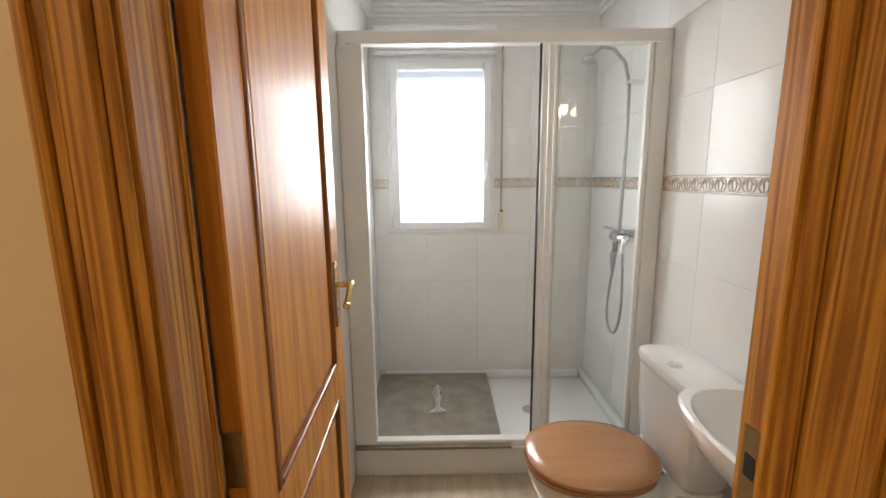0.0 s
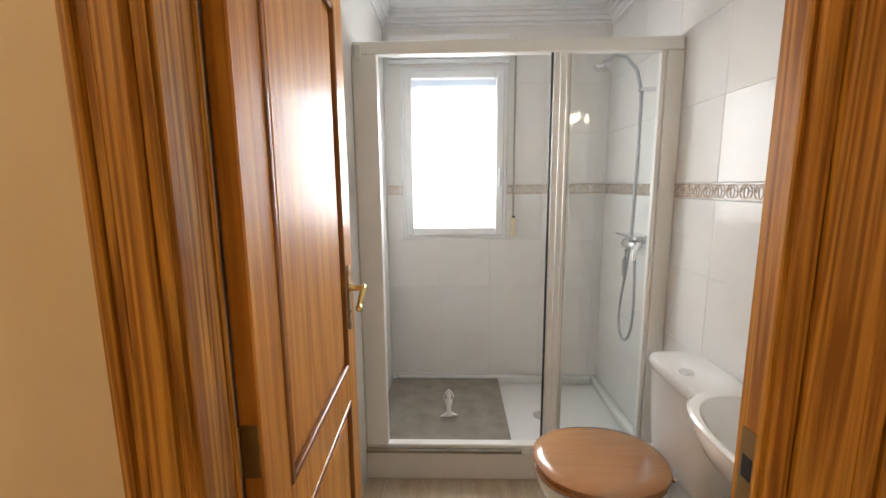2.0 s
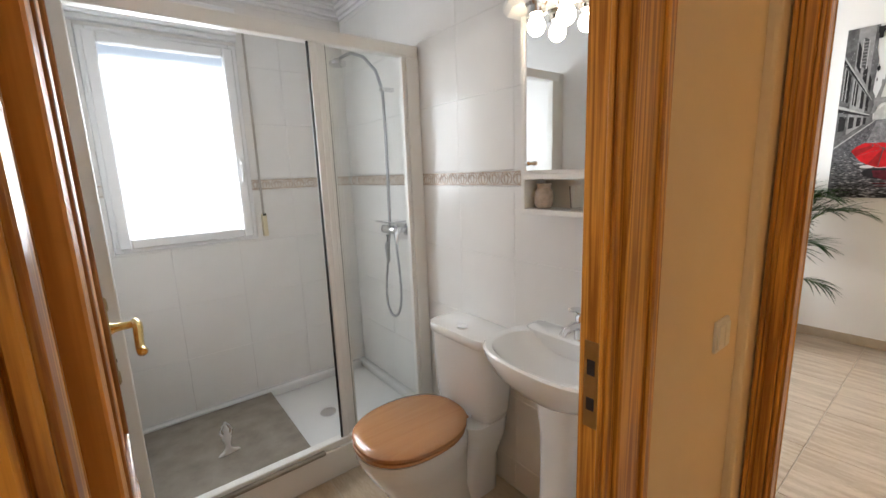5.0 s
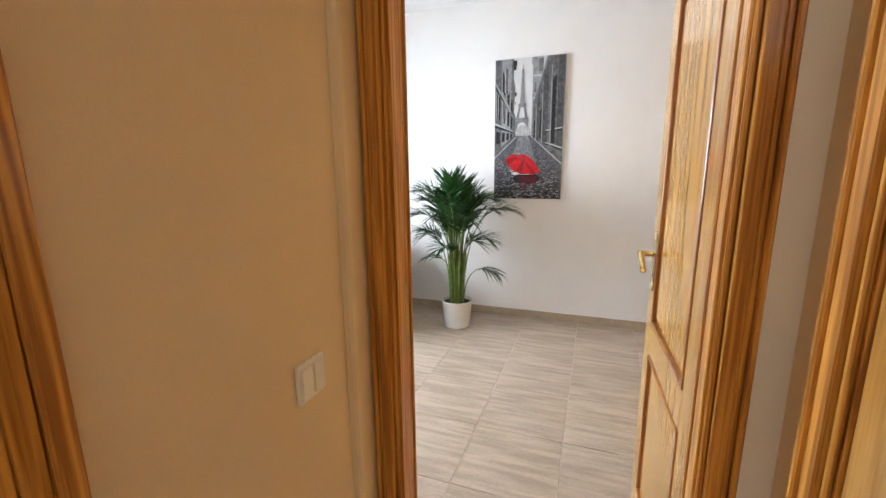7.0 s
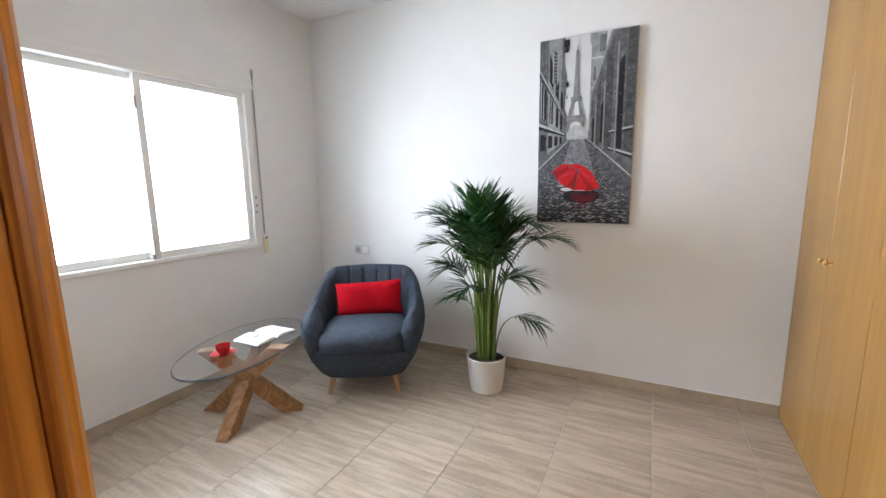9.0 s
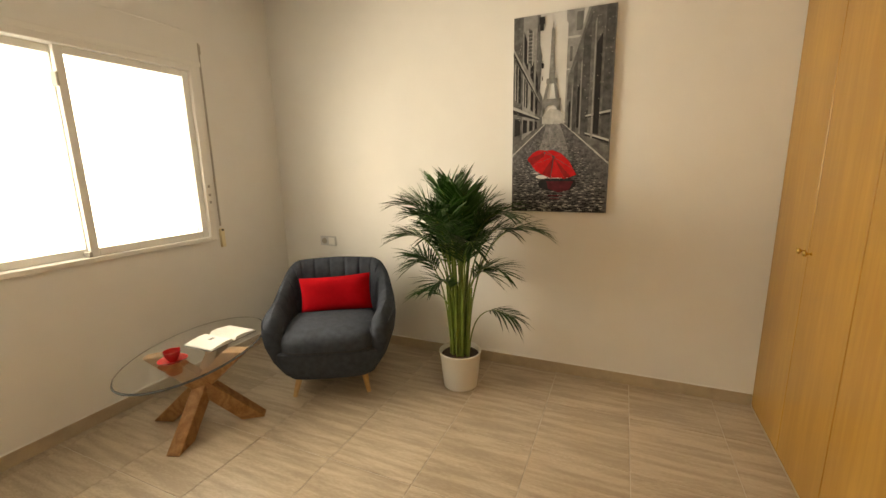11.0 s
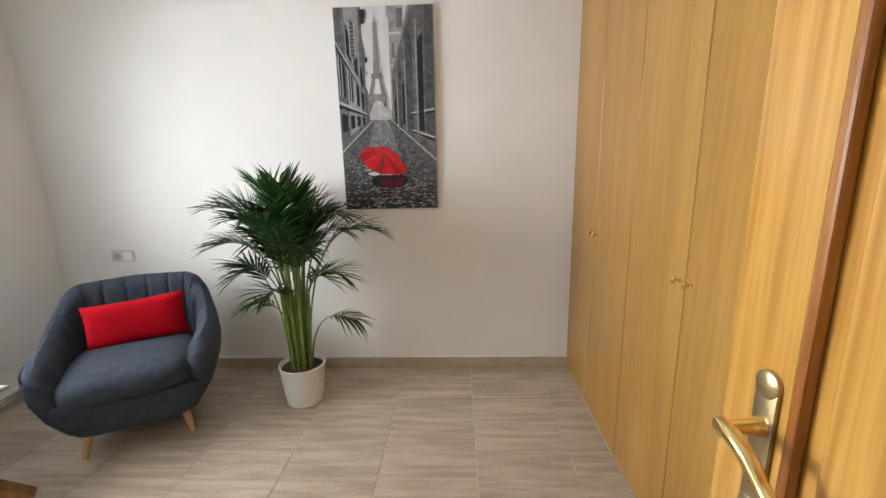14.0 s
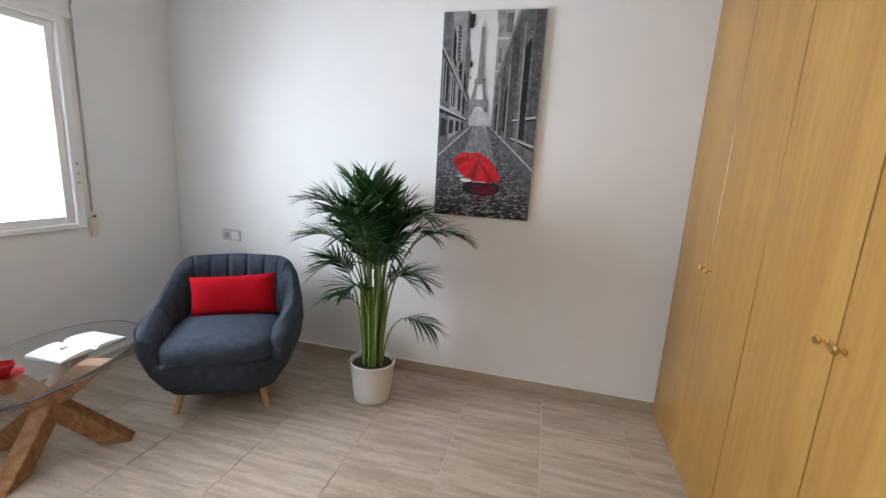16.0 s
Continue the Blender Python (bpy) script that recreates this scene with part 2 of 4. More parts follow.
def part(name, bm, material, parent=None, label="", smooth=False):
    me = bpy.data.meshes.new(name)
    bmesh.ops.recalc_face_normals(bm, faces=bm.faces)
    bm.to_mesh(me)
    bm.free()
    me.materials.append(material)
    if smooth:
        for p in me.polygons:
            p.use_smooth = True
        me.set_sharp_from_angle(angle=radians(40))
    ob = new(name, me)
    if parent:
        ob.parent = parent
    if label:
        ob["label"] = label
    return ob


def thing(name, at, rz, label, category, group=""):
    ob = new(name)
    ob.matrix_world = pose(*at, 0, 0, rz)
    return tagged(ob, label, category, group)


def built(name, bm, material, label, category="wall"):
    return tagged(part(name, bm, material), label, category, kind="structure")


# ---- the plan ----
HX0, HX1 = -2.6, 1.185          # hall, west end and bedroom wall
HY0, HY1 = -0.54, 0.345         # hall sides
BX0, BX1 = -0.375, 1.005        # bathroom sides
BY0, BY1 = 0.430, 2.535          # bathroom ends
RX0, RX1 = 1.272, 4.06          # bedroom ends
RY0, RY1 = -1.36, 2.70          # bedroom sides (wardrobe behind -0.765)
BJ0, BJ1 = -0.262, 0.414        # bathroom door opening
DJ0, DJ1 = -0.408, 0.245        # bedroom door opening
DOORH = 2.03
CH, CB, CR = 2.5, 2.43, 2.78    # ceilings: hall, bathroom, bedroom

FLOOR_Z = -0.0022
floor = built("floor", boxes((HX0 - .2, RY0 - .2, -0.15, RX1 + .2, RY1 + .2, FLOOR_Z)), GROUT, "floor slab under stoneware tiles with pale joints", "floor")

# bathroom front wall, facing the hall cream and the bathroom white
built("wall_bathroom_front", boxes((-0.46, HY1, 0, BJ0 - .02, BY0 - .008, 2.6), (BJ1 + .06, HY1, 0, 1.10, BY0 - .008, 2.6), (BJ0 - .02, HY1, DOORH + .02, BJ1 + .06, BY0 - .008, 2.6)), CREAM, "cream painted hall wall around the bathroom door")
built("wall_bathroom_front_inner", boxes((BX0, BY0 - .008, 0, BJ0 - .02, BY0, CB), (BJ1 + .06, BY0 - .008, 0, BX1, BY0, CB), (BJ0 - .02, BY0 - .008, DOORH + .02, BJ1 + .06, BY0, CB)), WTILE, "white glazed inner side of the bathroom front wall")
# pilaster between bathroom wall and bedroom door
built("wall_pilaster", boxes((1.10, 0.318, 0, RX0 - .004, 0.44, 2.6, 0.012, 2)), CREAM, "cream painted pilaster beside the bedroom door")
built("wall_bedroom_front", boxes((HX1, DJ1 + .02, 0, RX0 - .004, 0.318, 2.6), (HX1, -1.5, 0, RX0 - .004, DJ0 - .02, 2.6), (HX1, DJ0 - .02, DOORH + .02, RX0 - .004, DJ1 + .02, 2.6)), WALL, "white painted wall around the bedroom door")
built("wall_bedroom_front_inner", boxes((RX0 - .004, DJ1 + .02, 0, RX0, RY1, CR), (RX0 - .004, RY0, 0, RX0, DJ0 - .02, CR), (RX0 - .004, DJ0 - .02, DOORH + .02, RX0, DJ1 + .02, CR)), WALL, "white painted bedroom side of the door wall")
built("wall_bath_bedroom", boxes((BX1 + .02, 0.44, 0, RX0 - .004, RY1 + .2, 2.8)), WALL, "white painted wall between bathroom and bedroom")
D3X0, D3X1 = 0.35, 1.005
built("wall_hall_south", boxes((HX0, HY0 - .12, 0, D3X0 - .02, HY0, 2.6), (D3X1 + .02, HY0 - .12, 0, HX1, HY0, 2.6), (D3X0 - .02, HY0 - .12, DOORH + .02, D3X1 + .02, HY0, 2.6)), CREAM, "cream painted hall wall with a closed pine door")
built("wall_hall_north", boxes((HX0, 0.62, 0, -0.48, 0.74, 2.6), (-0.49, HY1 + .004, 0, -0.46, 0.62, 2.6)), CREAM, "cream painted wall of the hall's wider end")
built("wall_hall_west", boxes((HX0 - .1, HY0 - .12, 0, HX0, 0.74, 2.6)), CREAM, "cream painted wall that closes the hall")
built("ceiling_hall", boxes((HX0 - .1, HY0 - .12, CH, HX1, BY0 - .01, CH + .1), (HX0 - .1, BY0 - .01, CH, -.46, .74, CH + .1)), CEIL, "white painted hall ceiling", "ceiling")
built("ceiling_bathroom", boxes((BX0 - .05, BY0 - .008, CB, BX1 + .012, BY1 + .05, CB + .1)), CEIL, "white plaster bathroom ceiling", "ceiling")
built("ceiling_bedroom", boxes((RX0, RY0 - .1, CR, RX1 + .1, RY1 + .1, CR + .1)), CEIL, "white painted bedroom ceiling", "ceiling")
# bathroom shell
BWX0, BWX1, BWZ0, BWZ1 = -0.276, 0.388, 1.068, 2.118
built("wall_bathroom_west", boxes((BX0 - .1, BY0, 0, BX0, BY1 + .2, 2.6)), WTILE, "white glazed tile wall of the bathroom")
built("wall_bathroom_north", boxes((BX0, BY1 + .012, 0, BWX0, BY1 + .2, 2.6), (BWX1, BY1 + .012, 0, BX1 + .012, BY1 + .2, 2.6), (BWX0, BY1 + .012, 0, BWX1, BY1 + .2, BWZ0), (BWX0, BY1 + .012, BWZ1, BWX1, BY1 + .2, 2.6)), WTILE, "white tiled shower wall with a window")
# bedroom shell
WX0, WX1, WZ0, WZ1 = 1.95, 3.385, 0.925, 2.115
built("wall_bedroom_north", boxes((RX0 - .004, RY1, 0, WX0, RY1 + .22, 2.84), (WX1, RY1, 0, RX1 + .1, RY1 + .22, 2.84), (WX0, RY1, 0, WX1, RY1 + .22, WZ0), (WX0, RY1, WZ1, WX1, RY1 + .22, 2.84)), WALL, "white painted bedroom wall with a sliding window")
built("wall_bedroom_east", boxes((RX1, RY0 - .1, 0, RX1 + .1, RY1, 2.84)), WALL, "white painted bedroom wall behind the armchair")
built("wall_bedroom_south", boxes((HX1, RY0 - .1, 0, RX1, RY0, 2.84)), WALL, "white painted wall behind the wardrobe")


# ---- doors ----
def casing_bar(bm, along, a0, a1, u0, u1, front, out, axis):
    """A moulded casing strip: stepped section of four fillets. along: z or u."""
    w = u1 - u0
    steps = [(0, 0.18, 0.010), (0.18, 0.62, 0.020), (0.62, 0.82, 0.016), (0.82, 1.0, 0.024)]
    for s0, s1, d in steps:
        p, q = u0 + w * s0, u0 + w * s1
        f0, f1 = front, front + out * d
        if along == "z":
            c = (p, f0, a0, q, f1, a1) if axis == "y" else (f0, p, a0, f1, q, a1)
        else:
            c = (a0, f0, p, a1, f1, q) if axis == "y" else (f0, a0, p, f1, a1, q)
        box(bm, *c, 0.003)


def door_frame(name, axis, o0, o1, f0, f1, label, w=(0.085, 0.085), trim=0.0):
    """Jambs, head and casings of a doorway in the wall whose faces are f0 (hall side) and f1."""
    fr = thing(name, (0, 0, 0), 0, label, "door frame")
    fr["kind"] = "structure"
    t = 0.02
    g = 0.045                                             # the rebate for the leaf, on the far side
    for side, o in ((-1, o0), (1, o1)):
        bm = B()
        lo, hi = (o - t, o) if side < 0 else (o, o + t)
        lo2, hi2 = (o - t, o - 0.011) if side < 0 else (o + 0.011, o + t)
        cut = trim if side > 0 else 0                     # a shallower jamb on the latch side
        for a, b, l, h in ((f0 - .001, f1 - g - cut, lo, hi), (f1 - g - cut, f1 + .001 - cut, lo2, hi2)):
            box(bm, *((l, a, 0, h, b, DOORH + .02) if axis == "y" else (a, l, 0, b, h, DOORH + .02)), 0.002)
        part("jamb", bm, PINE, fr)
        bm = B()
        ww = w[0] if side < 0 else w[1]
        out0, out1 = (o - .006, o - ww) if side < 0 else (o + .006, o + ww)
        casing_bar(bm, "z", 0, DOORH + w[1], out0, out1, f0, -1, axis)
        part("casing", bm, PINE, fr, "moulded pine casing")
        bm = B()
        if not cut:
            casing_bar(bm, "z", 0, DOORH + w[1], out0, out1, f1, 1, axis)
            part("casing", bm, PINE, fr, "moulded pine casing")
    bm = B()
    box(bm, *((o0, f0, DOORH, o1, f1 - g, DOORH + t) if axis == "y" else (f0, o0, DOORH, f1 - g, o1, DOORH + t)))
    part("head", bm, PINE, fr)
    for f, s in ((f0, -1), (f1, 1)):
        bm = B()
        casing_bar(bm, "u", o0 - .006, o1 + .006, DOORH + .006, DOORH + w[1], f, s, axis)
        part("head_casing", bm, PINE, fr, "moulded pine casing")
    return fr


def lever(parent, x, z, y, s, turn, material=BRASS):
    """Lever handle on a long shaped plate; y: the leaf's face, s: outward sign, turn: sign of the lever's way."""
    plate = boxes((x - .017, y, z - .115, x + .017, y + s * .006, z + .055, .004, 2))
    turned(plate, [(0.017, 0), (0.017, s * .006), (0.012, s * .009)], (x, y, z + .055), 20, "y")
    turned(plate, [(0.017, 0), (0.017, s * .006), (0.012, s * .009)], (x, y, z - .115), 20, "y")
    h = part("handle", plate, OLDBRASS, parent, "brass lever handle on a long plate", True)
    part("neck", turned(B(), [(.013, s * .006), (.010, s * .014), (.0085, s * .03), (.0085, s * .05), (.011, s * .056)], (x, y, z), 16, "y"), BRASS, h, "", True)
    pts = [(x - turn * .006, y + s * .05, z + .004), (x + turn * .022, y + s * .053, z + .003), (x + turn * .045, y + s * .052, z - .006), (x + turn * .062, y + s * .05, z - .022), (x + turn * .08, y + s * .05, z - .034), (x + turn * .098, y + s * .052, z - .036), (x + turn * .108, y + s * .054, z - .034)]
    part("lever", tube(B(), pts, [.008, .010, .0095, .0085, .009, .0105, .006], 12), BRASS, h, "polished brass lever", True)
    part("keyhole", turned(B(), [(.004, s * .006), (.004, s * .0075)], (x, y, z - .075), 10, "y"), BLACK, h)


def door_leaf(name, at, rz, width, material, label, handle_sides, knob_turn, rail_z=0.80):
    """A leaf from its hinge edge at x = 0 to x = width, in y from 0 to the thickness .035; two raised fields."""
    lf = thing(name, at, rz, label, "door")
    lf["kind"] = "structure"
    th, h = 0.035, DOORH - .008
    st = 0.105
    for a, b in ((0, st), (width - st, width)):
        part("stile", boxes((a, 0, .006, b, th, h, .003)), material, lf)
    for a, b in ((.006, .20), (rail_z - .055, rail_z + .055), (h - .13, h)):
        part("rail", boxes((st, .0005, a, width - st, th - .0005, b)), material, lf)
    for z0, z1 in ((.20, rail_z - .055), (rail_z + .055, h - .13)):
        p = part("panel", boxes((st, .012, z0, width - st, th - .012, z1)), material, lf)
        field = B()
        for y0, y1 in ((.0045, .012), (th - .012, th - .0045)):
            box(field, st + .035, y0, z0 + .035, width - st - .035, y1, z1 - .035, .004)
        part("field", field, material, p)
        mo = B()
        for y0, y1 in ((-.004, .012), (th - .012, th + .004)):
            box(mo, st, y0, z0, st + .014, y1, z1, .004, 2)
            box(mo, width - st - .014, y0, z0, width - st, y1, z1, .004, 2)
            box(mo, st + .014, y0, z0, width - st - .014, y1, z0 + .014, .004, 2)
            box(mo, st + .014, y0, z1 - .014, width - st - .014, y1, z1, .004, 2)
        part("moulding", mo, MOULD, p, "dark glossy moulding")
    for s in handle_sides:
        lever(lf, width - .075, 1.098, th if s > 0 else 0, s, knob_turn)
    part("latch_plate", boxes((width - .001, .008, .93, width + .002, th - .008, 1.12)), OLDBRASS, lf)
    for z in (.25, 1.0, 1.78):
        hg = turned(B(), [(.007, z - .045), (.007, z + .045)], (-.004, HINGE_Y[name], 0), 12)
        turned(hg, [(.003, z + .045), (.0055, z + .049), (.003, z + .056)], (-.004, HINGE_Y[name], 0), 12)
        box(hg, -.003, .004, z - .045, -.0005, .030, z + .045)
        part("hinge", hg, OLDBRASS, lf, "tarnished brass hinge", True)
    return lf


HINGE_Y = {"door_1": .038, "door_2": -.004, "door_3": .038}
door_frame("door_frame_1", "y", BJ0, BJ1, HY1, BY0, "varnished pine frame of the bathroom doorway", (0.085, 0.151), 0.032)
door_frame("door_frame_2", "x", DJ0, DJ1, HX1, RX0, "varnished pine frame of the bedroom doorway", (0.07, 0.068))
door_leaf("door_1", (-0.248, 0.468, 0), 92.4, 0.72, LEAFB, "open varnished pine bathroom door with raised panels", (-1,), -1)
door_leaf("door_2", (1.282, -0.455, 0), 2.2, 0.665, LEAFW, "open varnished pine bedroom door with raised panels", (1,), -1)
d3 = thing("door_frame_3", (0, 0, 0), 0, "varnished pine frame of a closed hall door", "door frame")
d3["kind"] = "structure"
for o, s in ((D3X0, -1), (D3X1, 1)):
    part("jamb", boxes((o, HY0 - .12, 0, o + s * .02, HY0, DOORH + .02)), PINE, d3)
    bm = B()
    casing_bar(bm, "z", 0, DOORH + .07, o + s * .004, o + s * .075, HY0, 1, "y")
    part("casing", bm, PINE, d3, "moulded pine casing")
bm = B()
casing_bar(bm, "u", D3X0 - .004, D3X1 + .004, DOORH + .004, DOORH + .075, HY0, 1, "y")
part("head_casing", bm, PINE, d3, "moulded pine casing")
part("head", boxes((D3X0, HY0 - .12, DOORH, D3X1, HY0, DOORH + .02)), PINE, d3)
door_leaf("door_3", (D3X1 - .004, HY0 - .004, 0), 180, 0.645, LEAFW, "closed varnished pine hall door with raised panels", (-1,), -1)
# strike plates let into the jambs
sp = part("strike_plate", boxes((BJ1 + .0085, BY0 - .072, .93, BJ1 + .0115, BY0 - .044, 1.10)), OLDBRASS)
tagged(sp, "tarnished brass strike plate in the bathroom door jamb", "strike plate")
part("strike_hole", boxes((BJ1 + .0075, BY0 - .066, 1.035, BJ1 + .0088, BY0 - .050, 1.065)), BLACK, sp)
part("strike_hole", boxes((BJ1 + .0075, BY0 - .066, .965, BJ1 + .0088, BY0 - .050, .99)), BLACK, sp)
sp = part("strike_plate", boxes((RX0 - .040, DJ1 + .0085, .93, RX0 - .012, DJ1 + .0115, 1.10)), OLDBRASS)
tagged(sp, "tarnished brass strike plate in the bedroom door jamb", "strike plate")

# ---- bathroom ----
# cornice
bm = B()
for k, (d, h) in enumerate(((.070, .018), (.050, .040), (.030, .065), (.014, .085))):
    z1, z0 = CB - (0, .018, .040, .065)[k], CB - h
    box(bm, BX0, BY1 - d, z0, BX1, BY1 + .012, z1, .003)
    box(bm, BX0, BY0, z0, BX0 + d, BY1 - d, z1, .003)
    box(bm, BX1 - d, BY0, z0, BX1, BY1 - d, z1, .003)
built("trim_cornice", bm, CEIL, "white stepped plaster cornice under the bathroom ceiling", "cornice")

# shower tray, curb, frame
SY = 1.70
tray = thing("shower_tray", (0, 0, 0), 0, "white ceramic shower tray behind a raised tiled curb", "shower tray")
part("basin", boxes((BX0 + .002, SY + .045, .06, BX1 - .002, BY1 - .001, .085)), CERAMIC, tray)
for spec_ in ((BX0 + .002, SY + .045, .085, BX0 + .04, BY1 - .001, .135, .008, 2), (BX1 - .045, SY + .045, .085, BX1 - .002, BY1 - .001, .135, .008, 2), (BX0 + .041, BY1 - .05, .085, BX1 - .046, BY1 - .001, .135, .008, 2)):
    part("rim", boxes(spec_), CERAMIC, tray, "", True)
part("drain", turned(B(), [(.045, .085), (.045, .089), (.03, .091)], (.55, 2.1, 0), 20), CHROME, tray, "chrome drain", True)
built("wall_shower_curb", boxes((BX0, SY - .012, FLOOR_Z, BX1, SY + .044, .142, .004)), WTILE, "low white tiled curb in front of the shower", "curb")
st = thing("threshold_strip", (0, SY - .02, .142), 0, "brown wood-look strip lying along the shower curb", "strip")
part("strip", boxes((BX0 + .004, -.006, 0, .37, .022, .016, .003)), MATG, st)

sh = thing("shower_enclosure", (0, SY, .142), 0, "white aluminium shower enclosure with sliding clear glass panels", "shower screen")
Z1 = 2.0 - .142
part("bottom_rail", boxes((BX0 + .006, -.004, .0, BX1 - .006, .04, .034, .004)), ALU, sh)
part("top_rail", boxes((BX0 + .006, -.006, Z1 - .052, BX1 - .006, .044, Z1, .004)), ALU, sh)
part("wall_profile", boxes((BX0 + .002, -.002, .034, -0.268, .042, Z1 - .052, .003)), ALU, sh)
part("wall_profile", boxes((.932, -.002, .034, BX1 - .002, .042, Z1 - .052, .003)), ALU, sh)
bm = boxes((.912, .004, .034, .931, .034, Z1 - .052, .003))
part("seal_profile", bm, ALU, sh)
for k, x in enumerate((.472, .502, .532)):
    part("sliding_stile", boxes((x, .000 + .012 * k, .034, x + .026, .014 + .012 * k, Z1 - .052, .003)), ALU, sh)
part("gasket", boxes((.461, .006, .034, .470, .012, Z1 - .052)), BLACK, sh, "black rubber gasket")
pa = part("fixed_pane", boxes((.545, .016, .03, .915, .021, Z1 - .05)), GLASS, sh, "clear glass pane")
pa.visible_shadow = False
part("corner_clip", boxes((-.36, -.012, Z1 - .07, -.33, -.004, Z1 - .01, .004)), WPLAST, sh)
bmat = part("bath_mat", boxes((BX0 + .02, SY + .06, .140, .335, BY1 - .10, .152, .005, 2)), MATG)
tagged(bmat, "taupe brown bath mat lying over the shower tray", "bath mat")
# fish-tailed figure
fig = B()
loops = []
for z, a, b in ((0, .030, .012), (.006, .040, .012), (.014, .026, .011), (.03, .012, .010), (.05, .013, .011), (.07, .019, .013), (.083, .022, .014), (.095, .015, .011), (.105, .011, .010), (.115, .014, .013), (.125, .013, .012), (.134, .008, .008), (.15, .004, .004), (.158, .002, .002)):
    loops.append(oval(0, 0, z, a, b, 16))
rings(fig, loops)
for s in (-1, 1):
    tube(fig, [(s * .018, 0, .092), (s * .026, 0, .112), (s * .017, 0, .135), (0, 0, .158)], [.005, .005, .0045, .003], 8)
    tube(fig, [(s * .008, 0, .012), (s * .030, -.004, .006), (s * .047, -.010, .006)], [.008, .009, .003], 8)
f = part("figurine", fig, CERAMIC, None, "", True)
f.matrix_world = pose(.02, 1.985, .152, 0, 0, 8)
tagged(f, "small white ceramic fish-tailed figurine on the bath mat", "figurine")

# bathroom window
bw = thing("window_1", (0, BY1, 0), 0, "white plastic window with frosted glass above the shower", "window")
bw["kind"] = "structure"
fx0, fx1, fz0, fz1 = BWX0 + .001, BWX1 - .001, BWZ0 + .001, BWZ1 - .001
fb = boxes((fx0, -.012, fz0, fx0 + .035, .05, fz1, .004), (fx1 - .035, -.012, fz0, fx1, .05, fz1, .004), (fx0 + .035, -.012, fz0, fx1 - .035, .05, fz0 + .03, .004), (fx0 + .035, -.012, fz1 - .03, fx1 - .035, .05, fz1, .004))
part("window_frame", fb, PVC, bw)
sx0, sx1, sz0, sz1 = fx0 + .022, fx1 - .022, fz0 + .02, fz1 - .02
sb = boxes((sx0, -.028, sz0, sx0 + .05, .03, sz1, .006), (sx1 - .05, -.028, sz0, sx1, .03, sz1, .006), (sx0 + .05, -.028, sz0, sx1 - .05, .03, sz0 + .05, .006), (sx0 + .05, -.028, sz1 - .05, sx1 - .05, .03, sz1, .006))
sash = part("sash", sb, PVC, bw)
pn = part("pane", boxes((sx0 + .045, .0, sz0 + .045, sx1 - .045, .006, sz1 - .045)), FROST, sash, "bright frosted glass")
pn.visible_shadow = False
hd = boxes((sx1 - .034, -.036, 1.47, sx1 - .016, -.028, 1.53, .002))
tube(hd, [(sx1 - .025, -.036, 1.50), (sx1 - .025, -.055, 1.50), (sx1 - .026, -.060, 1.46), (sx1 - .028, -.058, 1.40)], .007, 8)
part("window_handle", hd, PVC, sash)
for z in (1.14, 1.86):
    part("window_hinge", turned(B(), [(.007, z - .04), (.007, z + .04)], (sx0 - .006, -.03, 0), 10), PVC, bw, "", True)
shb = thing("shutter_box", (0, BY1, 0), 0, "white roller shutter box above the bathroom window", "shutter box")
part("box", boxes((-.335, -.055, 2.160, .392, .011, 2.29, .005)), PVC, shb)
part("lip", boxes((-.34, -.03, 2.135, .392, .011, 2.158, .003)), PVC, shb)
stp = thing("shutter_strap", (.43, BY1 - .012, 0), 0, "grey shutter strap with an ivory winder beside the window", "shutter strap")
part("strap", boxes((-.006, -.004, 1.21, .006, -.001, 2.27)), STRAP, stp)
w = part("winder", boxes((-.013, -.022, 1.08, .013, .011, 1.21, .004, 2)), IVORY, stp)
part("slot", boxes((-.009, -.0235, 1.20, .009, -.0225, 1.212)), BLACK, w)

# shower mixer, riser, hose
mx = thing("shower_mixer", (BX1, 1.935, .035), 0, "chrome shower mixer with riser pipe, curved head and hose", "shower")
mb = turned(B(), [(.020, -.075), (.024, -.07), (.024, .07), (.020, .075)], (-.07, 0, 1.075), 20, "y")
for s in (-1, 1):
    turned(mb, [(.032, -.003), (.032, -.012), (.014, -.016), (.014, -.07)], (0, s * .06, 1.075), 16, "x")
part("body", mb, CHROME, mx, "", True)
part("lever", tube(B(), [(-.07, -.075, 1.075), (-.085, -.105, 1.085), (-.105, -.12, 1.06), (-.112, -.125, 1.015)], [.018, .015, .010, .007], 12), CHROME, mx, "", True)
part("shelf", boxes((-.125, -.07, 1.118, -.012, .075, 1.126, .003)), CHROME, mx, "flat chrome soap shelf")
part("riser", tube(B(), [(-.07, .01, 1.10), (-.062, .012, 1.5), (-.062, .015, 1.80), (-.07, .06, 1.91), (-.085, .16, 2.0), (-.10, .28, 2.045), (-.105, .40, 2.045)], .0085, 12), HOSE, mx, "curved steel riser pipe", True)
part("shower_head", turned(B(), [(.016, .02), (.03, .01), (.05, 0), (.05, -.016), (.04, -.02)], (-.105, .44, 2.03), 24), CHROME, mx, "", True)
part("bracket", boxes((-.075, -.004, 1.80, -.001, .03, 1.82, .003)), CHROME, mx)
hp = []
for i in range(25):
    a = i / 24
    hp.append((-.075 - .02 * math.sin(a * math.pi), -.02 + .075 * math.sin(a * math.pi * 2) * .75 + .03 * math.cos(a * math.pi), 1.05 - .46 * math.sin(a * math.pi) ** .8))
part("hose", tube(B(), hp, .0065, 10), HOSE, mx, "ribbed steel hose", True)
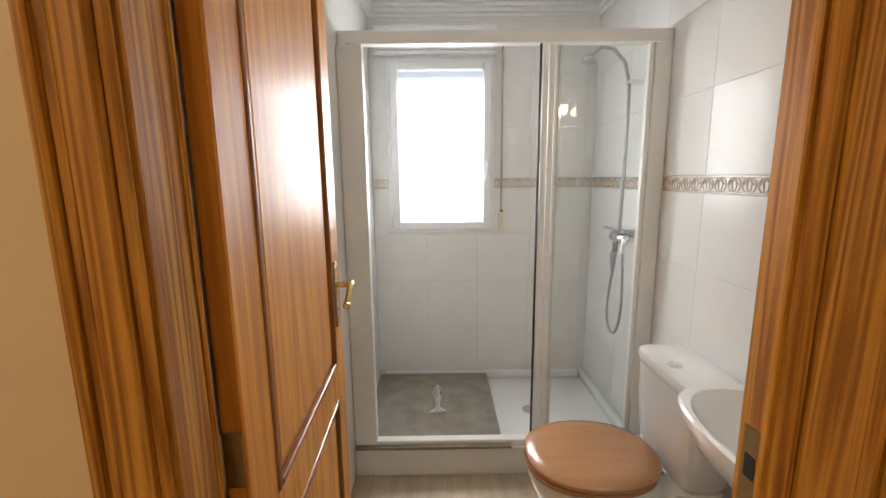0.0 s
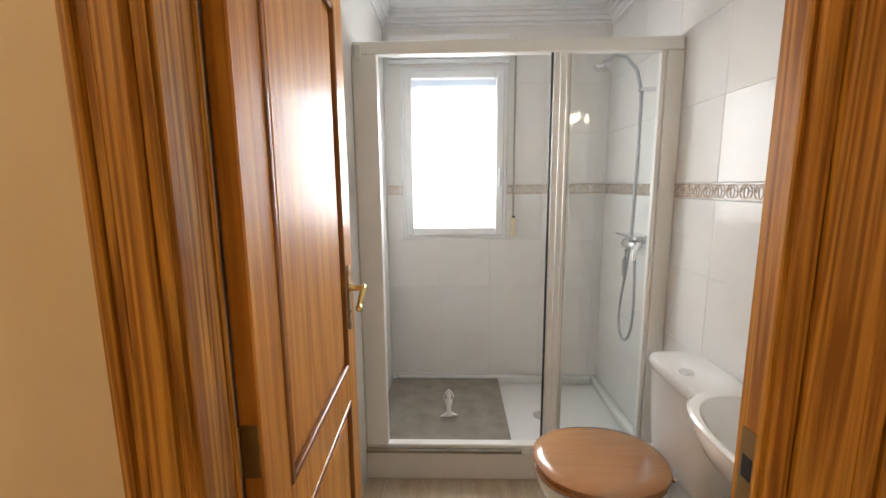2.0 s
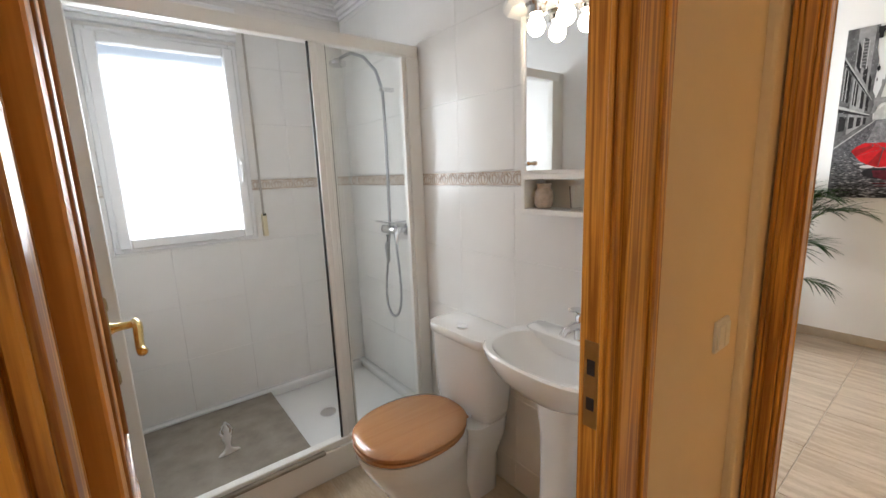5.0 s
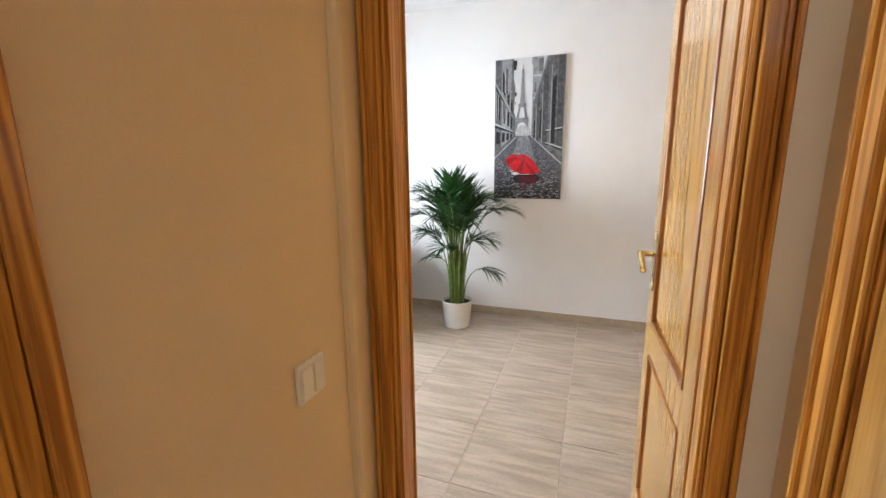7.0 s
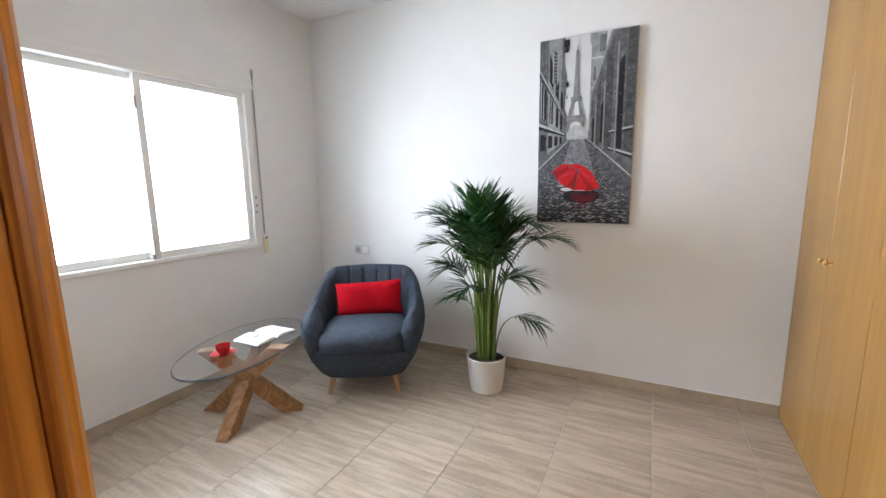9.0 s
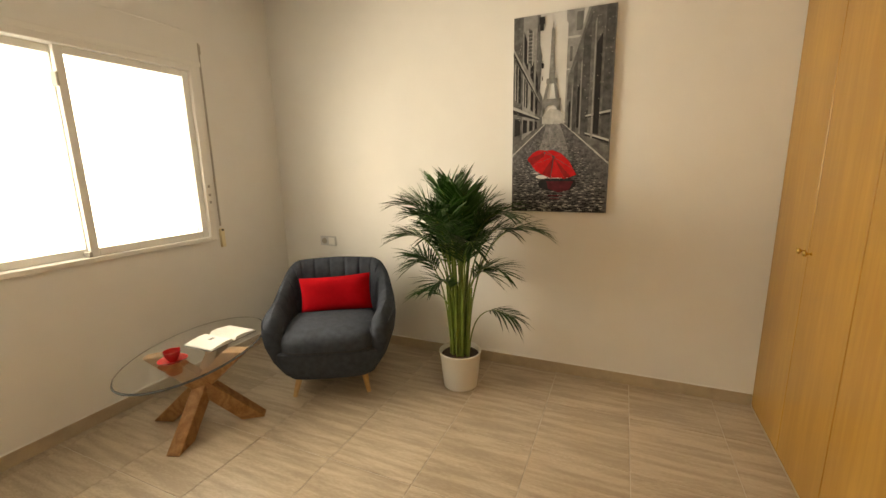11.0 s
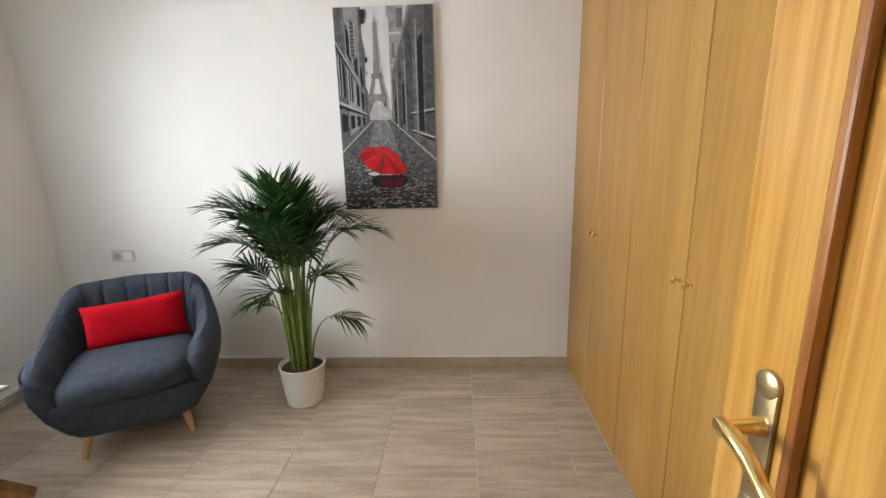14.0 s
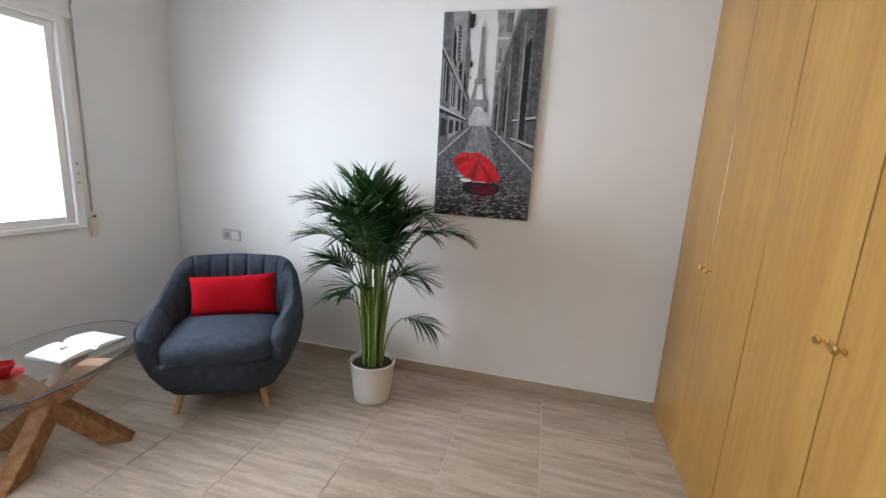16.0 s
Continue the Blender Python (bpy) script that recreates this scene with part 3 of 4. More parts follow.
part("hand_shower", tube(B(), [(-.095, .0, 1.05), (-.10, .0, .99), (-.098, .0, .93), (-.095, .0, .90)], [.009, .014, .012, .007], 12), HOSE, mx, "", True)

# toilet
TY = 1.25
tl = thing("toilet", (BX1, TY, 0), 0, "white ceramic toilet with a wooden lid, closed", "toilet")
tk = rings(B(), [oval(-.105, 0, z, a, b, 32, 5) for z, a, b in ((.385, .075, .155), (.42, .086, .17), (.60, .094, .186), (.715, .096, .19))])
part("cistern", tk, CERAMIC, tl, "", True)
ld = rings(B(), [oval(-.106, 0, z, a, b, 32, 5) for z, a, b in ((.716, .099, .194), (.726, .104, .199), (.744, .104, .199), (.755, .098, .193), (.758, .085, .18))])
ldp = part("cistern_lid", ld, CERAMIC, tl, "", True)
part("flush_button", turned(B(), [(.024, .757), (.024, .762), (.020, .765), (.020, .767), (.008, .768)], (-.15, 0, 0), 20), CHROME, ldp, "chrome flush button", True)
bowl = rings(B(), [oval(cx, 0, z, a, b, 36, 2.3) for z, cx, a, b in ((.0, -.33, .20, .105), (.02, -.33, .205, .11), (.10, -.34, .19, .10), (.20, -.37, .20, .12), (.30, -.41, .225, .165), (.365, -.425, .235, .182), (.39, -.43, .232, .18), (.395, -.43, .21, .16))])
part("bowl", bowl, CERAMIC, tl, "", True)
part("bowl_back", rings(B(), [oval(-.13, 0, z, a, b, 28, 4) for z, a, b in ((.0, .10, .10), (.18, .10, .11), (.30, .115, .155), (.384, .118, .165))]), CERAMIC, tl, "", True)
part("seat_ring", rings(B(), [oval(-.435, 0, z, a, b, 44, 2.25) for z, a, b in ((.397, .222, .182), (.401, .230, .190), (.412, .230, .190), (.416, .225, .185))]), SEATW, tl, "brown wooden seat ring", True)
part("seat_lid", rings(B(), [oval(-.432, 0, z, a, b, 44, 2.25) for z, a, b in ((.418, .226, .186), (.422, .233, .193), (.432, .232, .192), (.440, .222, .182), (.444, .19, .15), (.446, .10, .08))]), SEATW, tl, "glossy brown wooden lid", True)
for s in (-1, 1):
    part("seat_hinge", turned(B(), [(.009, s * .05 - .022), (.012, s * .05 - .018), (.012, s * .05 + .018), (.009, s * .05 + .022)], (-.208, 0 + s * .03, .414), 14, "y"), CHROME, tl, "chrome seat hinge", True)

# basin on a pedestal
bs = thing("wash_basin", (BX1, .735, .015), 0, "white ceramic wash basin on a pedestal with a chrome tap", "wash basin")
bl = B()
loops = [oval(-.185, 0, z, a, b, 44, e) for z, a, b, e in ((.655, .07, .08, 2), (.69, .12, .16, 2.2), (.74, .165, .225, 2.4), (.79, .182, .25, 2.7), (.812, .184, .253, 2.8), (.818, .178, .247, 2.8))]
loops += [oval(-.205, 0, z, a, b, 44, 2.3) for z, a, b in ((.816, .150, .222), (.79, .135, .20), (.74, .10, .15), (.715, .05, .07), (.712, .02, .02))]
rings(bl, loops)
part("bowl", bl, CERAMIC, bs, "", True)
part("back_ledge", rings(B(), [oval(-.055, 0, z, a, b, 32, 4.5) for z, a, b in ((.76, .045, .20), (.80, .052, .22), (.822, .052, .22), (.828, .046, .212))]), CERAMIC, bs, "", True)
part("pedestal", rings(B(), [oval(-.145, 0, z, a, b, 28, 2.6) for z, a, b in ((-.015, .085, .10), (.03, .082, .096), (.2, .068, .078), (.5, .066, .078), (.66, .08, .10), (.70, .085, .11))]), CERAMIC, bs, "", True)
tp = turned(B(), [(.026, .826), (.024, .835), (.021, .88), (.021, .905), (.016, .912)], (-.062, 0, 0), 18)
tube(tp, [(-.062, 0, .872), (-.11, 0, .885), (-.155, 0, .878), (-.165, 0, .866)], [.016, .014, .012, .011], 12)
part("tap", tp, CHROME, bs, "chrome mixer tap", True)
part("tap_lever", tube(B(), [(-.062, 0, .912), (-.062, 0, .925), (-.10, 0, .94), (-.13, 0, .945)], [.017, .016, .009, .006], 12), CHROME, bs, "", True)
part("overflow", turned(B(), [(.011, -.002), (.011, .002)], (-.075, 0, .78), 14, "x"), CHROME, bs)

# mirror cabinet
MC = thing("mirror_cabinet", (BX1, .715, .043), 0, "cream mirror cabinet with an open niche and two lit bulbs", "mirror cabinet")
y0, y1 = -.25, .235
part("side_panel", boxes((-.12, y0, 1.215, -.001, y0 + .018, 1.85, .002)), ALU, MC)
part("side_panel", boxes((-.12, y1 - .018, 1.215, -.001, y1, 1.85, .002)), ALU, MC)
part("bottom_shelf", boxes((-.124, y0 + .018, 1.215, -.001, y1 - .018, 1.232, .002)), ALU, MC)
part("niche_shelf", boxes((-.124, y0 + .018, 1.332, -.001, y1 - .018, 1.350, .002)), ALU, MC)
part("back_panel", boxes((-.012, y0 + .018, 1.232, -.001, y1 - .018, 1.85)), ALU, MC)
md = part("mirror_door", boxes((-.120, y0 + .019, 1.351, -.104, y1 - .019, 1.849)), ALU, MC)
part("mirror", boxes((-.1245, y0 + .03, 1.362, -.1205, y1 - .03, 1.84)), MIRROR, md, "mirror glass")
part("knob", turned(B(), [(.005, -.1245), (.005, -.135), (.008, -.138), (.008, -.146), (.004, -.148)], (0, y1 - .05, 1.385), 12, "x"), CHROME, md, "", True)
cr = rings(B(), [[(-.001, y0 - .03, z), (-.001, y1 + .03, z), (-dx, y1 + .03, z), (-dx - .05, y1 - .04, z), (-dx - .055, 0, z), (-dx - .05, y0 + .04, z), (-dx, y0 - .03, z)] for z, dx in ((1.851, .15), (1.862, .17), (1.876, .17), (1.884, .155))])
part("crown", cr, ALU, MC, "shaped cream crown board")
for y in (.125, .02):
    lmp = part("lamp_socket", turned(B(), [(.030, 1.850), (.033, 1.842), (.026, 1.834), (.026, 1.815), (.029, 1.812), (.024, 1.809)], (-.175, y, 0), 20), CHROME, MC, "chrome lamp socket", True)
    part("bulb", turned(B(), [(.012, 1.810), (.020, 1.80), (.026, 1.785), (.026, 1.775), (.020, 1.762), (.010, 1.755), (.002, 1.753)], (-.175, y, 0), 20), BULB, lmp, "lit globe bulb", True)
sd = thing("soap_jar", (BX1 - .07, .89, 1.276), 0, "small glass jar with a cream pattern in the niche", "jar")
part("jar", turned(B(), [(.022, 0), (.030, .01), (.034, .03), (.030, .055), (.022, .07), (.026, .084)], (0, 0, 0), 20), BORDERM, sd, "", True)
gl = thing("tooth_glass", (BX1 - .06, .76, 1.276), 0, "small clear drinking glass in the cabinet niche", "glass")
part("glass", turned(B(), [(.024, 0), (.030, .075), (.027, .075), (.021, .005)], (0, 0, 0), 20), GLASS, gl, "", True)

# ---- hall ----
sw = thing("light_switch", (.965, HY1, .972), 0, "white double light switch on the hall wall", "light switch")
part("plate", boxes((-.042, -.009, -.042, .042, 0, .042, .003, 2)), WPLAST, sw)
for x in (-.019, .019):
    part("rocker", boxes((x - .0175, -.014, -.034, x + .0175, -.008, .034, .003)), WPLAST, sw)
# made-up fixture, always out of view, that holds the hall's fill light
cl = thing("added_hall_lamp", (-1.45, 0.15, 2.499), 0, "unseen round lamp added to light the hall", "ceiling lamp")
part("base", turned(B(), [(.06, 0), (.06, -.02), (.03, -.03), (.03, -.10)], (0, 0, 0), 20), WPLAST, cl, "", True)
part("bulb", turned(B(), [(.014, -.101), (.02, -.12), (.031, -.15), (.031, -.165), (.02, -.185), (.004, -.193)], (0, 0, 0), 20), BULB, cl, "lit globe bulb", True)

# ---- bedroom ----
bwn = thing("window_2", (0, RY1, 0), 0, "white aluminium sliding window looking onto a bright street", "window")
bwn["kind"] = "structure"
fr = B()
F = .05
for s in ((WX0 + .001, -.02, WZ0 + .001, WX0 + F, .09, WZ1 - .001, .004), (WX1 - F, -.02, WZ0 + .001, WX1 - .001, .09, WZ1 - .001, .004), (WX0 + F, -.02, WZ0 + .001, WX1 - F, .09, WZ0 + .032, .004), (WX0 + F, -.02, WZ1 - F, WX1 - F, .09, WZ1 - .001, .004)):
    box(fr, *s)
part("window_frame", fr, ALU, bwn)
MIDX = 2.645
for a, b, y in ((WX0 + F, MIDX + .01, .045), (MIDX - .03, WX1 - F, .005)):
    sb = boxes((a, y, WZ0 + .032, a + .042, y + .03, WZ1 - F, .003), (b - .042, y, WZ0 + .032, b, y + .03, WZ1 - F, .003), (a + .042, y, WZ0 + .032, b - .042, y + .03, WZ0 + .075, .003), (a + .042, y, WZ1 - F - .04, b - .042, y + .03, WZ1 - F, .003))
    sash = part("sash", sb, ALU, bwn)
    pn = part("pane", boxes((a + .04, y + .012, WZ0 + .07, b - .04, y + .016, WZ1 - F - .036)), GLASS, sash, "clear glass")
    pn.visible_shadow = False
part("latch", boxes((MIDX - .045, -.012, 1.86, MIDX - .032, .045, 1.93, .003)), STRAP, bwn)
part("track_end", boxes((MIDX - .05, -.012, WZ0 + .034, MIDX - .032, .04, WZ0 + .062, .002)), STRAP, bwn)
part("window_sill", boxes((WX0 - .02, .10, WZ0 - .03, WX1 + .02, .26, WZ0 - .001)), STUCCO, bwn)
sbx = thing("shutter_box", (0, RY1, 0), 0, "white roller shutter box above the bedroom window", "shutter box")
part("box", boxes((WX0 - .03, -.018, WZ1 + .002, WX1 + .03, .0, WZ1 + .20, .003)), WALL, sbx)
part("lip", boxes((WX0 - .03, -.026, WZ1 - .012, WX1 + .03, -.0205, WZ1 + .018, .002)), ALU, sbx)
stp = thing("shutter_strap", (3.428, RY1, 0), 0, "worn shutter strap with an ivory winder beside the window", "shutter strap")
part("strap", boxes((-.007, -.006, 1.02, .007, -.003, 2.26)), STRAP, stp)
part("guide", boxes((-.011, -.014, 2.19, .011, 0, 2.25, .003)), STRAP, stp)
w = part("winder", boxes((-.016, -.022, .865, .016, 0, 1.0, .004, 2)), IVORY, stp)
part("slot", boxes((-.010, -.0235, .985, .010, -.0225, .997)), BLACK, w)
for z in (1.24, 1.30, 1.19):
    part("clip", boxes((WX1 - .03, -.028, z, WX1 - .018, -.0205, z + .018)), STRAP, bwn)

# socket
so = thing("wall_socket", (RX1, 2.235, .825), 0, "white double wall socket above the armchair", "wall socket")
part("plate", boxes((-.012, -.078, -.040, 0, .078, .040, .004, 2)), GREYPL, so)
part("socket_well", turned(B(), [(.024, -.0145), (.024, -.0118), (.019, -.0116)], (0, .036, 0), 20, "x"), STRAP, so, "recessed round socket", True)
part("rocker", boxes((-.016, -.068, -.031, -.011, -.008, .031, .003)), WPLAST, so)

# wardrobe units
GRP = "wardrobe units along the wall"
WY = -.765
for i in range(3):
    xr = RX1 - .004 - i * .889
    u = thing("wardrobe", (xr, WY, 0), 0, "tall beech veneer wardrobe unit with two closed doors", "wardrobe", GRP)
    part("body", boxes((-.887, -.58, 0, 0, -.022, 2.62)), BEECH, u)
    part("top_panel", boxes((-.887, -.0215, 2.405, 0, -.002, 2.62)), BEECH, u)
    for k, (a, b) in enumerate(((-.4415, -.002), (-.885, -.4465))):
        d = part("door", boxes((a, -.0205, .012, b, 0, 2.40, .0015)), BEECH, u)
        x = a + .032 if k == 0 else b - .032
        part("knob", turned(B(), [(.009, 0), (.009, .003), (.005, .006), (.005, .014), (.012, .019), (.0135, .025), (.010, .031), (.003, .033)], (x, 0, 1.012), 16, "y"), BRASS, d, "small brass knob", True)
    part("plinth", boxes((-.887, -.015, 0, 0, -.004, .011)), BEECH, u)
wfill = built("trim_wardrobe_filler", boxes((1.30, WY - .02, 0, RX1 - .004 - 3 * .889 - .003, WY, 2.62)), BEECH, "beech filler strip beside the wardrobe", "filler")

# skirting
bm = boxes((RX1 - .012, WY + .002, 0, RX1, RY1, .075, .003), (RX0, RY1 - .012, 0, RX1 - .012, RY1, .075, .003), (RX0, DJ1 + .075, 0, RX0 + .012, RY1 - .012, .075, .003))
bm2 = boxes((RX1 - .009, WY + .002, .0755, RX1 - .0005, RY1, .081, .001), (RX0, RY1 - .009, .0755, RX1 - .012, RY1 - .0005, .081, .001))
built("trim_skirting_joint", bm2, WPLAST, "white filler joint along the top of the skirting", "joint")
built("baseboard", bm, SKIRT, "brown stoneware skirting along the bedroom walls", "baseboard")

# picture on the wall: a printed canvas
PY0, PY1, PZ0, PZ1 = .093, .679, 1.117, 2.295


def print_mat(name, c, spread=0.35, scale=30):
    return mat(name, c, 0.5, spread=spread, scale=scale, bump=0.05, bscale=500, spec=0.2)


P_SKY, P_DARK, P_MID = print_mat("print_sky", (.62, .62, .62), .12, 8), print_mat("print_dark", (.075, .075, .078), .6), print_mat("print_mid", (.22, .22, .22), .5, 18)
P_LIGHT, P_ROAD, P_RED, P_DRED = print_mat("print_light", (.42, .42, .42), .3), print_mat("print_road", (.10, .10, .108), .8, 60), print_mat("print_red", (.46, .008, .012), .25), print_mat("print_dark_red", (.26, .01, .012), .3)
P_BLK = print_mat("print_black", (.02, .02, .022), .3)
pc = thing("picture", (RX1 - .001, PY1, PZ0), 0, "canvas print of a grey street and red umbrella", "picture")
PW, PH = PY1 - PY0, PZ1 - PZ0
part("canvas", boxes((-.024, -PW, 0, 0, 0, PH, .002)), P_SKY, pc)
layer = [0]


def clipped(poly, top=.998):
    """The part of a printed shape that lies on the canvas."""
    out = []
    for (u0, v0), (u1, v1) in zip(poly, poly[1:] + poly[:1]):
        if v0 <= top:
            out.append((u0, v0))
        if (v0 - top) * (v1 - top) < 0:
            out.append((u0 + (u1 - u0) * (top - v0) / (v1 - v0), top))
    return out


def flat(name, polys, material, lift=None):
    """Polygons in the picture's own plane: u from its left edge, v from its foot, both 0 to 1."""
    layer[0] += 1
    d = -.0244 - .00025 * layer[0]
    polys = [clipped(p) for p in polys]
    groups = [[p] for p in polys] if len(polys) < 16 else [polys]
    for group in groups:
        bm = B()
        for poly in group:
            bm.faces.new([bm.verts.new((d, -u * PW, v * PH)) for u, v in poly])
        ob = part(name, bm, material, pc)
        if len(group) > 1:
            ob["kind"] = "stuff"


def rect(u0, v0, u1, v1):
    return [(u0, v0), (u1, v0), (u1, v1), (u0, v1)]


VU, VV = .41, .465                                         # where the street's lines meet


def toward(u, v, k):
    return (u + (VU - u) * k, v + (VV - v) * k)


def wall_panel(u, v0, v1, k0, k1):
    """A patch on a receding house front, between two shares of the way to the vanishing point."""
    return [toward(u, v0, k0), toward(u, v0, k1), toward(u, v1, k1), toward(u, v1, k0)]


rc = random.Random(4)
P_HAZE, P_WET, P_FAR = print_mat("print_haze", (.50, .50, .50), .12, 8), print_mat("print_wet", (.19, .19, .20), .6, 40), print_mat("print_far", (.27, .27, .275), .35, 24)
P_STONE = print_mat("print_stone", (.125, .125, .128), .6, 26)
flat("street", [[(0, 0), (1, 0), (1, .25), (.53, .462), (.35, .462), (0, .30)]], P_ROAD)
flat("street_sheen", [[(.20, .20), (.66, .20), (.56, .38), (.50, .462), (.36, .462), (.31, .36)]], P_WET)
flat("pavement", [[(0, .30), (.35, .462), (.31, .47), (0, .345)], [(1, .25), (.53, .462), (.56, .47), (1, .335)]], P_STONE)
flat("kerb", [[(0, .297), (.35, .460), (.35, .466), (0, .307)], [(1, .247), (.53, .460), (.53, .466), (1, .258)]], P_LIGHT)
flat("left_house", [[(0, .345), (.315, .47), (.31, .60), (.285, .63), (.30, .80), (.275, .86), (.275, 1), (0, 1)]], P_FAR)
flat("left_house_shade", [[(0, .345), (.10, .385), (.10, 1), (0, 1)], [(.235, .44), (.315, .47), (.31, .60), (.285, .63), (.30, .80), (.275, .86), (.275, 1), (.245, 1)]], P_STONE)
flat("far_house", [[(.545, .47), (.66, .45), (.70, 1), (.53, 1), (.535, .95), (.55, .94)]], P_FAR)
flat("far_window", [rect(.63, .90, .69, .985), rect(.575, .60, .59, .66), rect(.575, .76, .60, .83)], P_STONE)
flat("far_ledge", [rect(.55, .868, .68, .878), rect(.55, .72, .60, .727)], P_HAZE)
flat("right_house", [[(1, .335), (.56, .47), (.565, .70), (.74, 1), (1, 1)]], P_STONE)
flat("right_house_shade", [wall_panel(1, .34, 1.30, .02, .16), wall_panel(1, .34, 1.28, .38, .50), wall_panel(1, .34, 1.2, .58, .64)], P_DARK)
flat("right_coping", [[(.565, .70), (.74, 1), (.765, 1), (.57, .69)]], P_FAR)
wins = []
for k0, k1 in ((.05, .20), (.27, .38), (.44, .53), (.58, .64)):
    for v0, v1 in ((.90, 1.10), (.60, .80), (.40, .50)):
        wins.append(wall_panel(0, v0, v1, k0, k1))
flat("left_window", [w for w in wins if max(v for _, v in w) < 1], P_BLK)
flat("left_shutter", [wall_panel(0, .60, .80, k, k + .018) for k in (.05, .115, .27, .32, .44)] + [rect(.145, .77, .155, .93), rect(.195, .76, .205, .92)], P_LIGHT)
flat("shutter_leaf", [[(.155, .775), (.195, .765), (.195, .925), (.155, .94)]], P_DARK)
flat("shutter_slat", [rect(.157, .785 + .018 * q, .193, .790 + .018 * q) for q in range(8)], P_FAR)
flat("ledge", [wall_panel(0, v, v + .018, 0, .70) for v in (.835, .545)] + [wall_panel(1, v, v + .012, .02, .42) for v in (.505, .36)], P_LIGHT)
flat("ledge_shadow", [wall_panel(0, v - .022, v, 0, .70) for v in (.835, .545)] + [wall_panel(1, v - .012, v, .02, .42) for v in (.505, .36)], P_BLK)
flat("right_door", [wall_panel(1, .38, .98, .20, .29), wall_panel(1, .40, .86, .53, .57), wall_panel(1, .38, .80, .68, .71)], P_BLK)
flat("right_pier", [wall_panel(1, .34, 1.15, .30, .325), wall_panel(1, .34, 1.06, .505, .525), wall_panel(1, .34, 1.0, .65, .665)], P_FAR)
flat("rain_fleck", [rect(u, v, u + .006, v + .004) for u, v in [(rc.choice((rc.uniform(.01, .28), rc.uniform(.66, .99))), rc.uniform(.48, .97)) for _ in range(110)]], P_LIGHT)
TU = .405                                                  # the tower's axis
tw = []
for v0, v1, w0, w1 in ((.685, .745, .032, .026), (.745, .83, .026, .019), (.83, .90, .019, .014), (.90, .925, .017, .012), (.925, .955, .005, .001)):
    tw.append([(TU - w0, v0), (TU + w0, v0), (TU + w1, v1), (TU - w1, v1)])
for sg in (-1, 1):
    tw.append([(TU + sg * .085, .585), (TU + sg * .045, .585), (TU + sg * .022, .665), (TU + sg * .048, .665)])
    tw.append([(TU + sg * .108, .50), (TU + sg * .070, .50), (TU + sg * .062, .535), (TU + sg * .090, .56)])
tw += [rect(TU - .055, .662, TU + .055, .688), rect(TU - .098, .556, TU + .098, .588)]
tw.append([(TU + .075 * math.cos(a), .505 + .052 * math.sin(a)) for a in [math.pi * i / 14 for i in range(15)]] + [(TU - .09, .556), (TU + .09, .556)])
flat("tower", tw, P_MID)
flat("tower_brace", [rect(TU - .02, v, TU + .02, v + .005) for v in (.70, .72, .74, .76, .78, .80, .82, .84, .86)] + [rect(TU - .09, .568, TU + .09, .574)], P_FAR)
flat("mist", [[(.315, .462), (.545, .462), (.54, .505), (.48, .53), (.40, .54), (.33, .51)]], P_LIGHT)
flat("street_lamp_print", [rect(.305, .735, .312, .775), rect(.296, .742, .322, .765), rect(.262, .95, .32, .985), rect(.272, .92, .31, .95), rect(.302, .68, .312, .70)], P_BLK)
cob, joint = [], []
for r in range(44):
    f = (r / 44) ** 1.25
    v = .44 * (1 - (1 - f)) + .004
    scale_ = max(.10, 1 - v / .47)
    h = .014 * scale_
    n = 17
    half = .075 + .62 * scale_
    for i in range(n):
        u = VU + .06 * scale_ - half + 2 * half * (i + .5 * (r % 2) + rc.uniform(-.2, .2)) / n
        w = 2 * half / n * .62
        if u < .005 or u + w > .995 or (v > .30 + (u - .0) * .45 and u < .36) or (v > .25 + (1 - u) * .44 and u > .5):
            continue
        if rc.random() < .42:
            tilt = rc.uniform(-.3, .3) * h
            cob.append([(u, v), (u + w * rc.uniform(.5, 1), v + tilt), (u + w * .7, v + tilt + h * .34), (u + w * .1, v + h * .36)])
        else:
            joint.append([(u, v - h * .1), (u + w, v - h * .1), (u + w * .95, v + h * .38), (u, v + h * .34)])
flat("dark_joint", joint, P_BLK)
flat("wet_cobble", cob, P_LIGHT)
flat("umbrella_shadow", [[(.49 + .20 * math.cos(a), .150 + .038 * math.sin(a)) for a in [2 * math.pi * i / 20 for i in range(20)]]], P_BLK)
flat("umbrella_reflection", [[(.38, .165), (.66, .165), (.62, .12), (.52, .105), (.40, .125)], rect(.40, .085, .55, .092), rect(.42, .07, .52, .075)], print_mat("print_wine", (.10, .012, .02), .5))
flat("wet_glint", [[(.33 + .065 * math.cos(a), .188 + .010 * math.sin(a)) for a in [2 * math.pi * i / 12 for i in range(12)]], rect(.40, .180, .60, .185), rect(.24, .205, .29, .209)], P_SKY)
um = [(.17, .282), (.22, .312), (.29, .330), (.37, .326), (.44, .328), (.53, .308), (.61, .270), (.66, .225), (.69, .198), (.63, .187), (.57, .178), (.50, .184), (.42, .182), (.33, .200), (.26, .222), (.22, .248)]
flat("umbrella", [um], P_RED)
HUB = (.445, .293)
flat("umbrella_rib", [[HUB, (HUB[0] + .010, HUB[1]), (u + .006, v), (u, v)] for u, v in ((.22, .250), (.33, .202), (.42, .184), (.57, .180), (.66, .224), (.53, .306), (.37, .325), (.29, .328))] + [[(.345, .322), (.352, .300), (.365, .318)], [(.43, .30), (.445, .285), (.462, .298)]], P_DARK)
